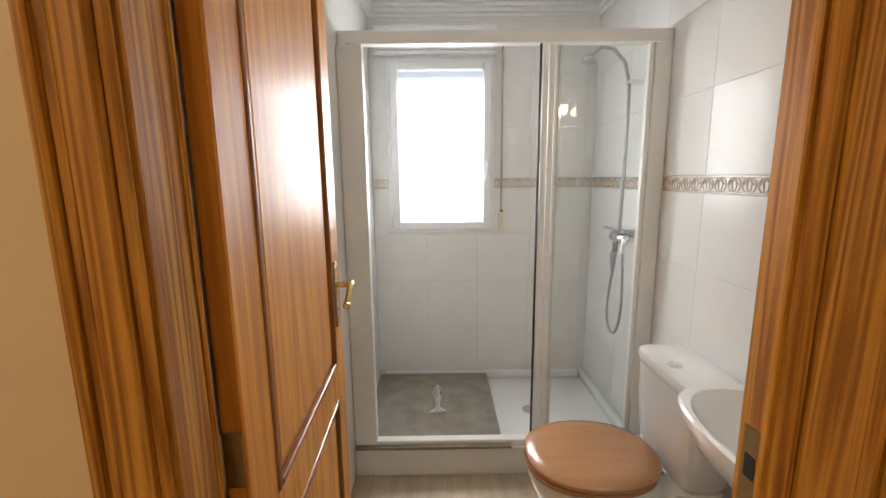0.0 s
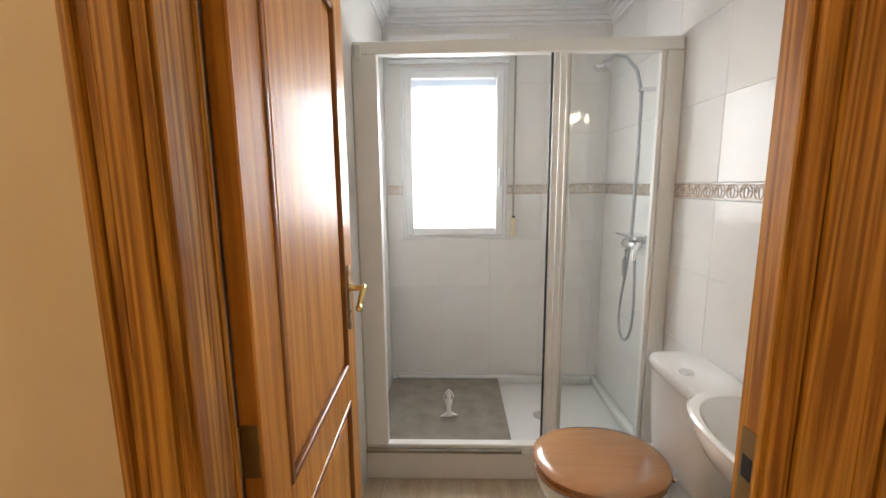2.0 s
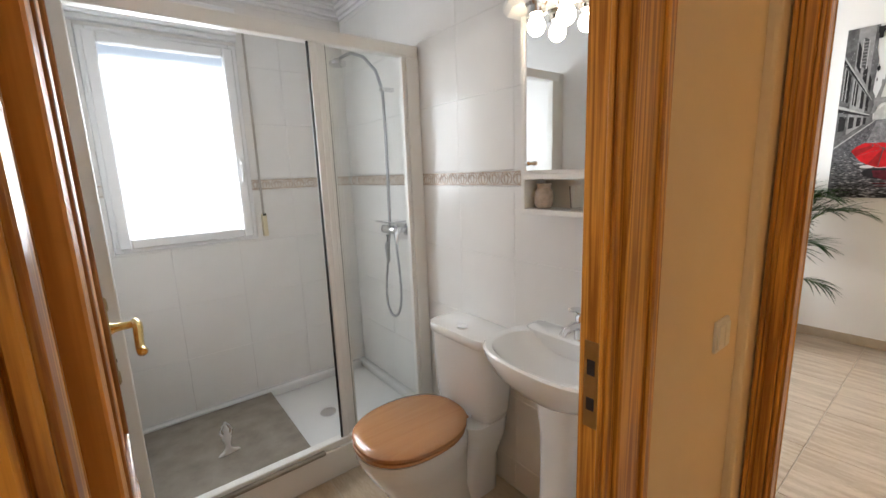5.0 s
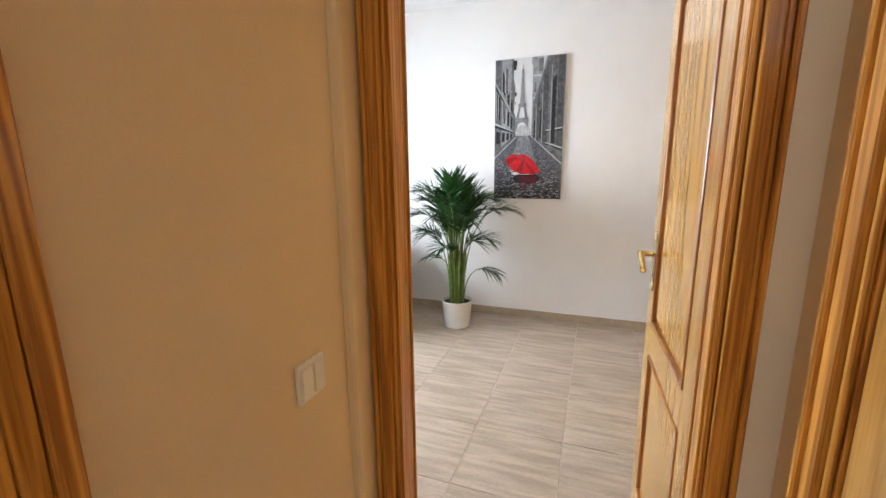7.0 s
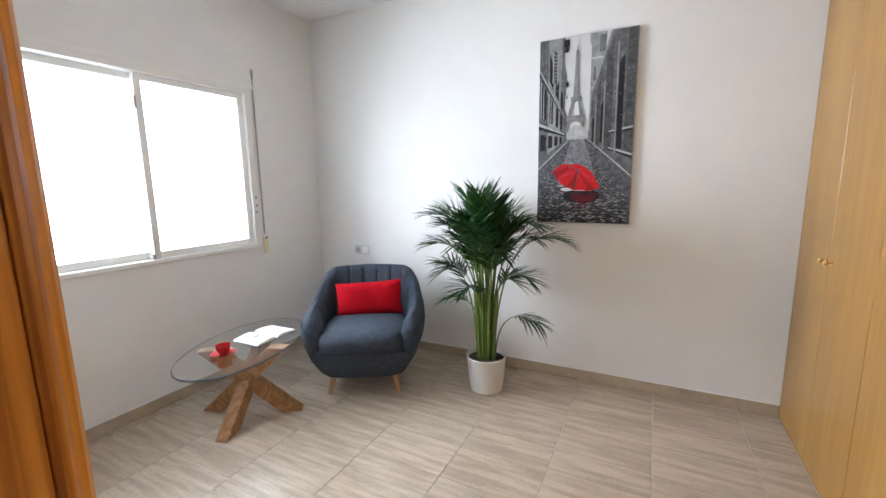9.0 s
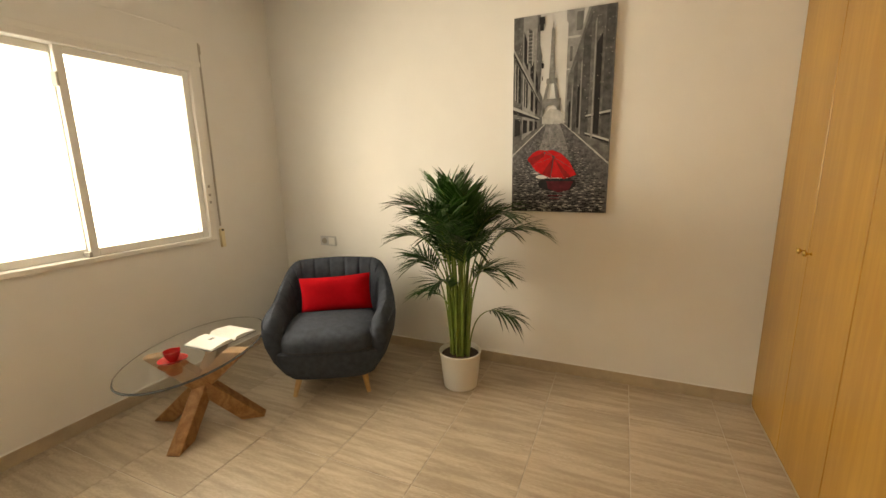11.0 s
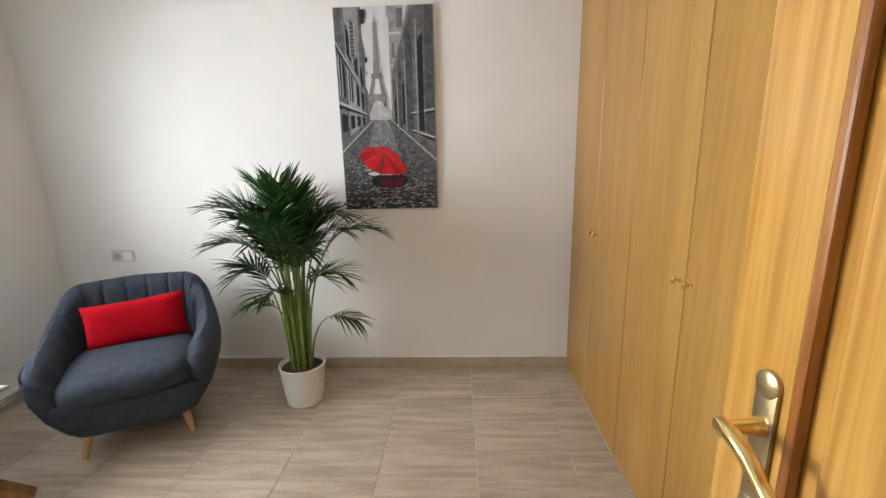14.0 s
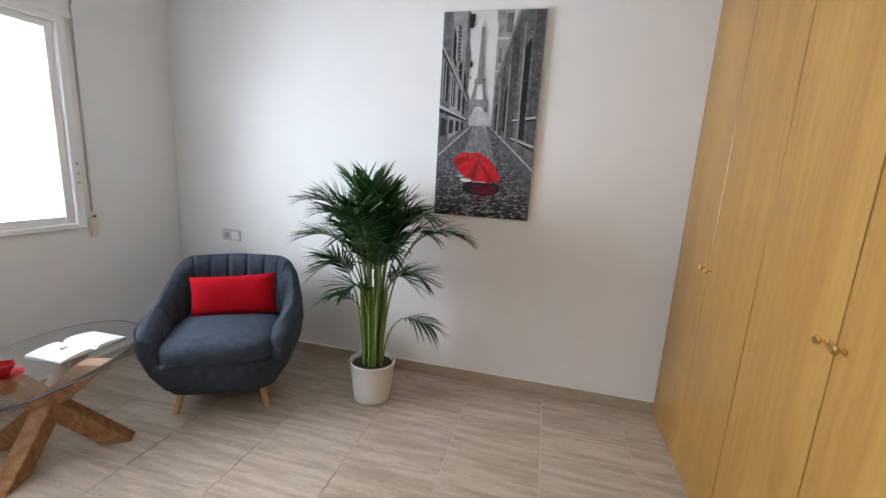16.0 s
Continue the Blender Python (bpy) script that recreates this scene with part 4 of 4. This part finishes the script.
flat("umbrella_fold", [[HUB, (.33, .203), (.42, .185)], [HUB, (.57, .181), (.63, .190)], [(.17, .282), (.22, .250), (.36, .30), (.34, .315)]], P_DRED)

# potted palm
pp = thing("potted_palm", (3.665, .915, 0), 0, "tall green areca palm in a white pot", "plant")
pot = turned(B(), [(.100, 0), (.108, .004), (.120, .10), (.132, .232), (.136, .236), (.136, .243), (.129, .243), (.124, .215), (.02, .205)], (0, 0, 0), 40)
part("pot", pot, POT, pp, "white plastic flower pot", True)
part("soil", turned(B(), [(.123, .206), (.122, .216), (.06, .222), (.01, .224)], (0, 0, 0), 24), SOIL, pp, "", True)
rp = random.Random(11)


def frond(ang, reach, top, tp, stalk_r, n=20, leaf=.26, start=.46, sag=.22):
    """One arching frond: a stalk and two rows of narrow leaflets. tp: where along it the arch is highest."""
    c, s = math.cos(ang), math.sin(ang)
    if c > .35:
        reach *= .62
    r0 = rp.uniform(.01, .06)
    p0 = Vector((r0 * math.cos(ang + rp.uniform(-1, 1)), r0 * math.sin(ang + rp.uniform(-1, 1)), .21))
    bend = rp.uniform(-.06, .06)
    pts = []
    N = 18
    for i in range(N + 1):
        t = i / N
        h = reach * t ** 1.75
        z = (top - .21) * (1 - (1 - t / tp) ** 2)
        pts.append(p0 + Vector((c * h - s * bend * t * t, s * h + c * bend * t * t, z)))
    for p in pts:
        p.x = min(p.x, .34)
    fr = part("frond_stalk", tube(B(), pts, [stalk_r * (1 - .82 * i / N) + .001 for i in range(N + 1)], 6), STEM, pp, "", True)
    bm = B()
    side = Vector((-s, c, 0))
    for k in range(n):
        t = start + (1 - start) * k / (n - 1)
        f = t * N
        i = min(int(f), N - 1)
        p = pts[i].lerp(pts[i + 1], f - i)
        d = (pts[i + 1] - pts[i]).normalized()
        nrm = side.cross(d).normalized()
        if nrm.z < 0 and abs(nrm.z) > .2:
            nrm = -nrm
        q_ = k / (n - 1)
        ln = leaf * (.35 + .75 * math.sin(math.pi * (.18 + .68 * q_))) * rp.uniform(.85, 1.1)
        for sg in (-1, 1):
            way = (side * sg * (.80 - .35 * q_) + d * (.60 + .5 * q_) + nrm * rp.uniform(.02, .30)).normalized()
            w = rp.uniform(.0055, .0085)
            wv = way.cross(nrm).normalized() * w
            drop = Vector((0, 0, -1)) * ln * sag * rp.uniform(.5, 1.4)
            q = [p, p + way * ln * .28 + drop * .04, p + way * ln * .62 + drop * .35, p + way * ln * .97 + drop * 1.0]
            vs = []
            for pt, ww in zip(q, (.35, 1, .8, .04)):
                row = (pt - wv * ww, pt - nrm * w * .4 * ww, pt + wv * ww)
                vs.append([bm.verts.new((min(v.x, .355), v.y, v.z)) for v in row])
            for a, b in zip(vs, vs[1:]):
                bm.faces.new((a[0], a[1], b[1], b[0]))
                bm.faces.new((a[1], a[2], b[2], b[1]))
    part("leaf_blade", bm, LEAF, fr, "narrow green leaflets")


for i in range(9):                                        # upright fronds in the middle
    frond(i * 2.39996 + .4, rp.uniform(.08, .24), rp.uniform(1.08, 1.32), 1.05, .0065, leaf=.23, start=.52, sag=.12)
for i in range(15):                                       # arching fronds
    frond(i * 2.39996 + 1.0, rp.uniform(.22, .35), rp.uniform(1.0, 1.20), rp.uniform(.86, .98), .006, n=22, leaf=.24, start=.50, sag=.26)
for i in range(6):                                        # lower fronds
    frond(i * 2.39996 + 1.9, rp.uniform(.20, .30), rp.uniform(.72, .90), rp.uniform(.82, .92), .005, n=16, leaf=.20, start=.58)
frond(math.radians(277), .40, 1.05, .88, .006, n=22, leaf=.24, start=.5, sag=.3)
frond(math.radians(262), .30, .54, .80, .0045, n=10, leaf=.18, start=.66, sag=.4)
frond(math.radians(95), .28, .62, .82, .0045, n=11, leaf=.18, start=.64, sag=.4)
for i in range(16):
    a, r = rp.uniform(0, 6.28), rp.uniform(.01, .07)
    part("cane", tube(B(), [(r * math.cos(a), r * math.sin(a), .205), (r * 1.15 * math.cos(a), r * 1.15 * math.sin(a), .42), (r * 1.5 * math.cos(a), r * 1.5 * math.sin(a), .68)], [.011, .0085, .005], 8), STEM, pp, "yellow green cane", True)

# armchair
AC = thing("armchair", (3.45, 1.745, 0), -61, "dark grey fabric tub armchair on beech legs", "armchair")


def arm_line(u):
    """Outer plan line of the shell from one arm's front (u = 0) round the back to the other (u = 1), and the top's height."""
    m = min(u, 1 - u) * 2                                  # 0 at an arm's front, 1 at the back's middle
    knots = [(.352, -.33), (.388, -.26), (.412, -.12), (.418, .03), (.40, .17), (.355, .285), (.26, .342), (.13, .36), (0, .364), (-.13, .36)]
    f = m * 8
    i = min(int(f), 7)
    t = f - i
    p0, p1, p2, p3 = [Vector(knots[max(0, min(9, i + k))]) for k in (-1, 0, 1, 2)]
    q = .5 * (2 * p1 + (p2 - p0) * t + (2 * p0 - 5 * p1 + 4 * p2 - p3) * t * t + (3 * p1 - p0 - 3 * p2 + p3) * t ** 3)
    k = min(1, max(0, (m - .30) / .44))
    k = k * k * (3 - 2 * k)
    front = max(0, 1 - m / .26)
    zt = .545 + .205 * k + .03 * m - .085 * front ** 2.2
    return Vector((q.x if u <= .5 else -q.x, q.y)), zt, m


loops = []
NT = 240
for i in range(NT + 1):
    u = i / NT
    p, zt, m = arm_line(u)
    a, b = arm_line(max(0, u - .004))[0], arm_line(min(1, u + .004))[0]
    d = (b - a).normalized()
    nin = Vector((-d.y, d.x))                              # towards the inside
    if nin.dot(Vector((0, 0)) - p) < 0:
        nin = -nin
    groove = 0
    if m > .22:
        ph = (u * 19 + .5) % 1
        groove = .011 * math.exp(-((ph - .5) / .075) ** 2)
    T = .125 - .02 * m
    g = max(0, 1 - m / .10)
    close = math.sqrt(max(0, 1 - g * g)) * .96 + .04       # rounds the arm's front end
    lean = .055 * max(0, m - .45)
    prof = [(.150, .125), (.118, .150), (.052, .25), (.012, .36), (0, .44), (.004, (zt + .46) / 2), (.014, zt - .045), (.034, zt - .012), (T * .52, zt), (T - .022, zt - .016), (T - .002, zt - .055), (T + .006, (zt + .42) / 2), (T + .012, .42), (T + .03, .30), (T + .05, .16)]
    lp = []
    for j, (o, z) in enumerate(prof):
        o -= lean * max(0, (z - .40) / .4) * 1.0
        if j >= 8:
            o -= groove * (1 if j < 13 else 0) * min(1, (14 - j) / 3)
            if j == 8:
                z -= groove * .12
        mid = T * .5 + .10 * max(0, (.36 - z) / .24)
        o = mid + (o - mid) * close
        z = .36 + (z - .36) * (1 - .10 * g * g)
        lp.append((p.x + nin.x * o, p.y + nin.y * o, z))
    loops.append(lp)
part("shell", rings(B(), loops), FABRIC, AC, "dark grey upholstered back and arms with vertical channels", True)
part("base", rings(B(), [oval(0, .01, z, a, b, 40, 3.4) for z, a, b in ((.120, .235, .22), (.130, .26, .25), (.20, .285, .285), (.30, .285, .29), (.31, .27, .28))]), FABRIC, AC, "", True)
part("front_apron", rings(B(), [oval(0, y, z, a, b, 44, 3.6) for z, a, b, y in ((.124, .215, .06, -.20), (.14, .245, .085, -.205), (.20, .285, .098, -.222), (.27, .315, .098, -.238), (.318, .318, .092, -.242), (.328, .30, .08, -.242))]), FABRIC, AC, "", True)
seat = part("seat_cushion", rings(B(), [oval(0, -.065, z, a, b, 56, 4.4) for z, a, b in ((.322, .255, .25), (.330, .283, .282), (.350, .292, .292), (.385, .294, .294), (.418, .284, .284), (.440, .255, .255), (.453, .20, .20), (.459, .11, .11), (.460, .01, .01))]), FABRIC, AC, "dark grey seat cushion", True)
part("piping", tube(B(), [(x, y, .3395) for x, y, _ in oval(0, -.065, 0, .290, .290, 48, 4.4)], .0045, 6), FABRICS, seat)
for sx in (-1, 1):
    for sy in (-1, 1):
        part("leg", tube(B(), [(sx * .20, sy * .18, .135), (sx * .232, sy * .235, .0)], [.023, .013], 14), BEECHLEG, AC, "tapered beech leg", True)

# cushion
bm = B()
loops = []
NU, NV = 26, 16
top = []
for side in (1, -1):
    g = []
    for j in range(NV + 1):
        row = []
        for i in range(NU + 1):
            u, v = -1 + 2 * i / NU, -1 + 2 * j / NV
            t = (max(0, 1 - u ** 4) * max(0, 1 - v ** 4)) ** .55
            pull = 1 - .05 * (1 - abs(u)) * abs(v) ** 2 - .0
            row.append(bm.verts.new((u * .245 * (1 - .05 * (1 - v * v)), side * (.052 * t + .0015) + .004 * math.sin(7 * u + 3 * v) * t, v * .125 * (1 - .06 * (1 - u * u)))))
        g.append(row)
    for j in range(NV):
        for i in range(NU):
            bm.faces.new((g[j][i], g[j][i + 1], g[j + 1][i + 1], g[j + 1][i]))
bmesh.ops.remove_doubles(bm, verts=bm.verts, dist=.0035)
cu = part("cushion", bm, RED, None, "", True)
cu.matrix_world = AC.matrix_world @ pose(.005, .122, .562, -14, -3, 0)
tagged(cu, "red rectangular cushion leaning in the armchair", "cushion")

# oval glass table
TC = Vector((2.755, 2.12, 0))
tb = thing("coffee_table", TC, 0, "oval glass coffee table on crossed oak slabs", "coffee table")
top = rings(B(), [oval(0, 0, z, a, b, 72, 2.05, radians(19)) for z, a, b in ((.440, .477, .277), (.442, .48, .28), (.450, .48, .28), (.452, .477, .277))])
tp = part("glass_top", top, GLASS, tb, "oval clear glass top with a dark edge")
tp.visible_shadow = False
part("edge", tube(B(), oval(0, 0, .446, .4805, .2805, 72, 2.05, radians(19)) + oval(0, 0, .446, .4805, .2805, 72, 2.05, radians(19))[:1], .0042, 6), GLASSD, tp, "dark green polished glass edge", True)
for k, ((ax, ay), (bx, by)) in enumerate((((.135, -.205), (-.14, .15)), ((-.235, -.085), (.20, .07)), ((-.08, .25), (.07, -.20)))):
    d = Vector((bx - ax, by - ay, 0)).normalized()
    nrm = Vector((-d.y, d.x, 0)) * (1 if k else .97)
    loops = []
    for t in (0, 1):
        x, y, z = ax + (bx - ax) * t, ay + (by - ay) * t, .002 + .434 * t
        loops.append([Vector((x, y, z)) + d * a * 1.35 + nrm * b * 1.25 for a, b in ((-.045, -.03), (.045, -.03), (.045, .03), (-.045, .03))])
    bm = rings(B(), loops)
    bmesh.ops.bevel(bm, geom=list(bm.edges), offset=.004, segments=1, affect="EDGES")
    part("leg", bm, OAK, tb, "slanting solid oak slab")

TZ = .4525
bk = thing("open_book", (2.89, 2.115, TZ), 1, "open white book lying on the glass table", "book")
for s in (-1, 1):
    prof = [(0, .004), (s * .02, .020), (s * .06, .022), (s * .11, .016), (s * .15, .009)]
    lo = []
    for y in (-.105, .105):
        lo.append([(x, y, z) for x, z in prof] + [(s * .15, y, .003), (0, y, .002)])
    part("page_block", rings(B(), lo), PAPER, bk, "white pages")
part("cover", boxes((-.155, -.108, 0, .155, .108, .002)), P_MID, bk)
part("printed_mark", boxes((-.075, -.01, .0185, -.045, .012, .0226)), INK, bk, "small grey printed mark")
cp = thing("cup_and_saucer", (2.585, 2.09, TZ), 20, "red ceramic coffee cup on its saucer", "cup")
part("saucer", turned(B(), [(.028, 0), (.035, .003), (.068, .012), (.069, .014), (.034, .007), (.01, .006)], (0, 0, 0), 32), REDCER, cp, "", True)
cup = part("cup", turned(B(), [(.020, .0065), (.024, .010), (.036, .035), (.040, .060), (.037, .060), (.033, .036), (.02, .014), (.005, .012)], (0, 0, 0), 32), REDCER, cp, "", True)
part("cup_handle", tube(B(), [(.037, 0, .050), (.056, 0, .052), (.060, 0, .036), (.050, 0, .022), (.033, 0, .024)], .0045, 8), REDCER, cup, "", True)

# ---- outside ----
built("ground", boxes((-600, 3.2, -.9, 600, 900, -.7)), GROUND, "pale sunlit ground outside the windows", "ground")
built("ground_yard", boxes((-600, -600, -.92, 600, 3.199, -.72)), GROUND, "pale sunlit ground around the house", "ground")


def house(x, y, w, d, h, rz=0):
    o = thing("house", (x, y, -.7), rz, "pale stucco house across the street", "house", "houses across the street")
    part("wall", boxes((-w / 2, -d / 2, 0, w / 2, d / 2, h)), STUCCO, o)
    part("roof", boxes((-w / 2 - .2, -d / 2 - .2, h, w / 2 + .2, d / 2 + .2, h + .25)), TERRA, o)
    n = int(w // 3)
    for f in range(int(h // 3)):
        for k in range(n):
            cx = -w / 2 + (k + .5) * w / n
            wn_ = part("window", boxes((cx - .5, -d / 2 - .03, f * 3 + 1, cx + .5, -d / 2 + .05, f * 3 + 2.2)), PVC, o)
            part("pane", boxes((cx - .42, -d / 2 - .04, f * 3 + 1.08, cx + .42, -d / 2 - .031, f * 3 + 2.12)), GLASSD, wn_)


house(9, 40, 12, 8, 3.2)
house(26, 46, 10, 8, 3.4, -8)
house(-6, 44, 11, 8, 6.2)
hl = B()
bmesh.ops.create_grid(hl, x_segments=60, y_segments=10, size=1)
for v in hl.verts:
    v.co.x, v.co.y = v.co.x * 300, 160 + v.co.y * 60
    v.co.z = -1 + 12 * max(0, 1 - abs(v.co.y - 160) / 60) * (.6 + .6 * noise.noise(Vector((v.co.x * .02, v.co.y * .02, 0))))
built("backdrop_hill", hl, HILL, "dry low hill behind the houses", "hill")
fe = thing("railing", (4.5, 9, -.7), 0, "thin white metal railing across the street", "railing")
for k in range(9):
    part("post", boxes((-4 + k, -.02, 0, -3.96 + k, .02, 1.1)), STRAP, fe)
for z in (.35, .7, 1.08):
    part("bar", boxes((-4, -.015, z, 4.04, .015, z + .03)), STRAP, fe)

# ---- tiles, laid piece by piece ----
cache = {}


def piece(name, size, at, material, parent, rot=None):
    key = (tuple(round(v, 4) for v in size), material.name)
    if key not in cache:
        bm = B()
        sx, sy, sz = size
        box(bm, 0, 0, 0, sx, sy, sz)
        top_e = [e for e in bm.edges]
        bmesh.ops.bevel(bm, geom=top_e, offset=min(.0012, min(size) * .2), segments=1, affect="EDGES")
        me = bpy.data.meshes.new(name)
        bm.to_mesh(me)
        bm.free()
        me.materials.append(material)
        cache[key] = me
    ob = new(name, cache[key])
    ob.location = at
    ob.parent = parent
    return ob


def pave(x0, x1, y0, y1, px, py, ox, oy, material, gap=.003):
    """Floor tiles on a grid with joints at ox and oy."""
    xs = sorted({x0, x1, *[ox + k * px for k in range(-40, 40) if x0 < ox + k * px < x1]})
    ys = sorted({y0, y1, *[oy + k * py for k in range(-40, 40) if y0 < oy + k * py < y1]})
    for a, b in zip(xs, xs[1:]):
        for c, d in zip(ys, ys[1:]):
            if b - a > .02 and d - c > .02:
                piece("tile", (b - a - gap, d - c - gap, .012), (a + gap / 2, c + gap / 2, -.0115), material, floor)


pave(RX0 - .02, RX1, WY + .001, RY1, .455, .4565, 3.665, .350, FLOORT)
pave(-1.2, RX0 - .021, HY0, HY1 + .03, .455, .4565, 3.665, .350, FLOORT)
pave(BX0, BX1, HY1 + .032, SY - .012, .33, .33, .05, SY - .012, BATHT)

wb = bpy.data.objects["wall_bathroom_north"]
TH, TW, TT = .305, .33, .012
for name, span in (("north", (BX0, BX1)), ("east", (BY0, BY1))):
    if name == "east":
        wb = built("wall_bathroom_east", boxes((BX1 + .0115, BY0 - .008, 0, BX1 + .02, BY1 + .2, 2.6)), WTILE, "white tiled bathroom wall behind the toilet and basin")
    zs = [0, .14, .445, .75, 1.055, 1.346]
    zs2 = [1.41, 1.715, 2.02, 2.325, CB]
    us = []
    u = span[0]
    while u < span[1] - .03:
        us.append((u, min(u + TW, span[1])))
        u += TW
    for z0, z1 in list(zip(zs, zs[1:])) + list(zip(zs2, zs2[1:])):
        for a, b in us:
            rects = [(a, b, z0, z1)]
            if name == "north":
                out = []
                for (p, q, r, s) in rects:
                    if q <= BWX0 or p >= BWX1 or s <= BWZ0 or r >= BWZ1:
                        out.append((p, q, r, s))
                        continue
                    if p < BWX0:
                        out.append((p, BWX0, r, s))
                    if q > BWX1:
                        out.append((BWX1, q, r, s))
                    if r < BWZ0:
                        out.append((max(p, BWX0), min(q, BWX1), r, BWZ0))
                    if s > BWZ1:
                        out.append((max(p, BWX0), min(q, BWX1), BWZ1, s))
                rects = out
            for (p, q, r, s) in rects:
                if q - p < .012 or s - r < .012:
                    continue
                g = .0005
                if name == "north":
                    piece("tile", (q - p - g, TT, s - r - g), (p + g / 2, BY1, r), WTILE, wb)
                else:
                    piece("tile", (TT, q - p - g, s - r - g), (BX1, p + g / 2, r), WTILE, wb)
    # patterned border
    u = span[0]
    k = 0
    while u < span[1] - .03:
        b = min(u + .2, span[1])
        segs = [(u, b)]
        if name == "north":
            segs = [(max(u, BWX1), b)] if b > BWX1 else ([(u, min(b, BWX0))] if u < BWX0 else [])
        for p, q in segs:
            if q - p < .02:
                continue
            if name == "north":
                t = piece("border_tile", (q - p - .0015, TT, .060), (p, BY1 - .001, 1.3475), BORDER, wb)
            else:
                t = piece("border_tile", (TT, q - p - .0015, .060), (BX1 - .001, p, 1.3475), BORDER, wb)
            n = max(1, int((q - p) / .065))
            mo = B()
            for i in range(n):
                cu_ = (i + .5) * (q - p) / n
                for kind in range(3):
                    ring = []
                    for j in range(15):
                        a = 2 * math.pi * j / 14
                        if kind == 0:
                            ring.append((cu_ + .022 * math.cos(a), .030 + .020 * math.sin(a) * math.cos(a * .5)))
                        elif kind == 1:
                            ring.append((cu_ + .010 * math.cos(a), .030 + .022 * math.sin(a)))
                        else:
                            ring.append((cu_ + .029 * math.cos(a), .030 + .026 * math.sin(a)))
                    pts = [((x, -.0012, z) if name == "north" else (-.0012, x, z)) for x, z in ring]
                    tube(mo, pts, .0022, 5)
            for z in (.006, .054):
                pts = [((x, -.001, z) if name == "north" else (-.001, x, z)) for x in (.001, q - p - .002)]
                tube(mo, pts, .002, 5)
            part("border_motif", mo, BORDERM, t, "brown scroll pattern")
        u += .2
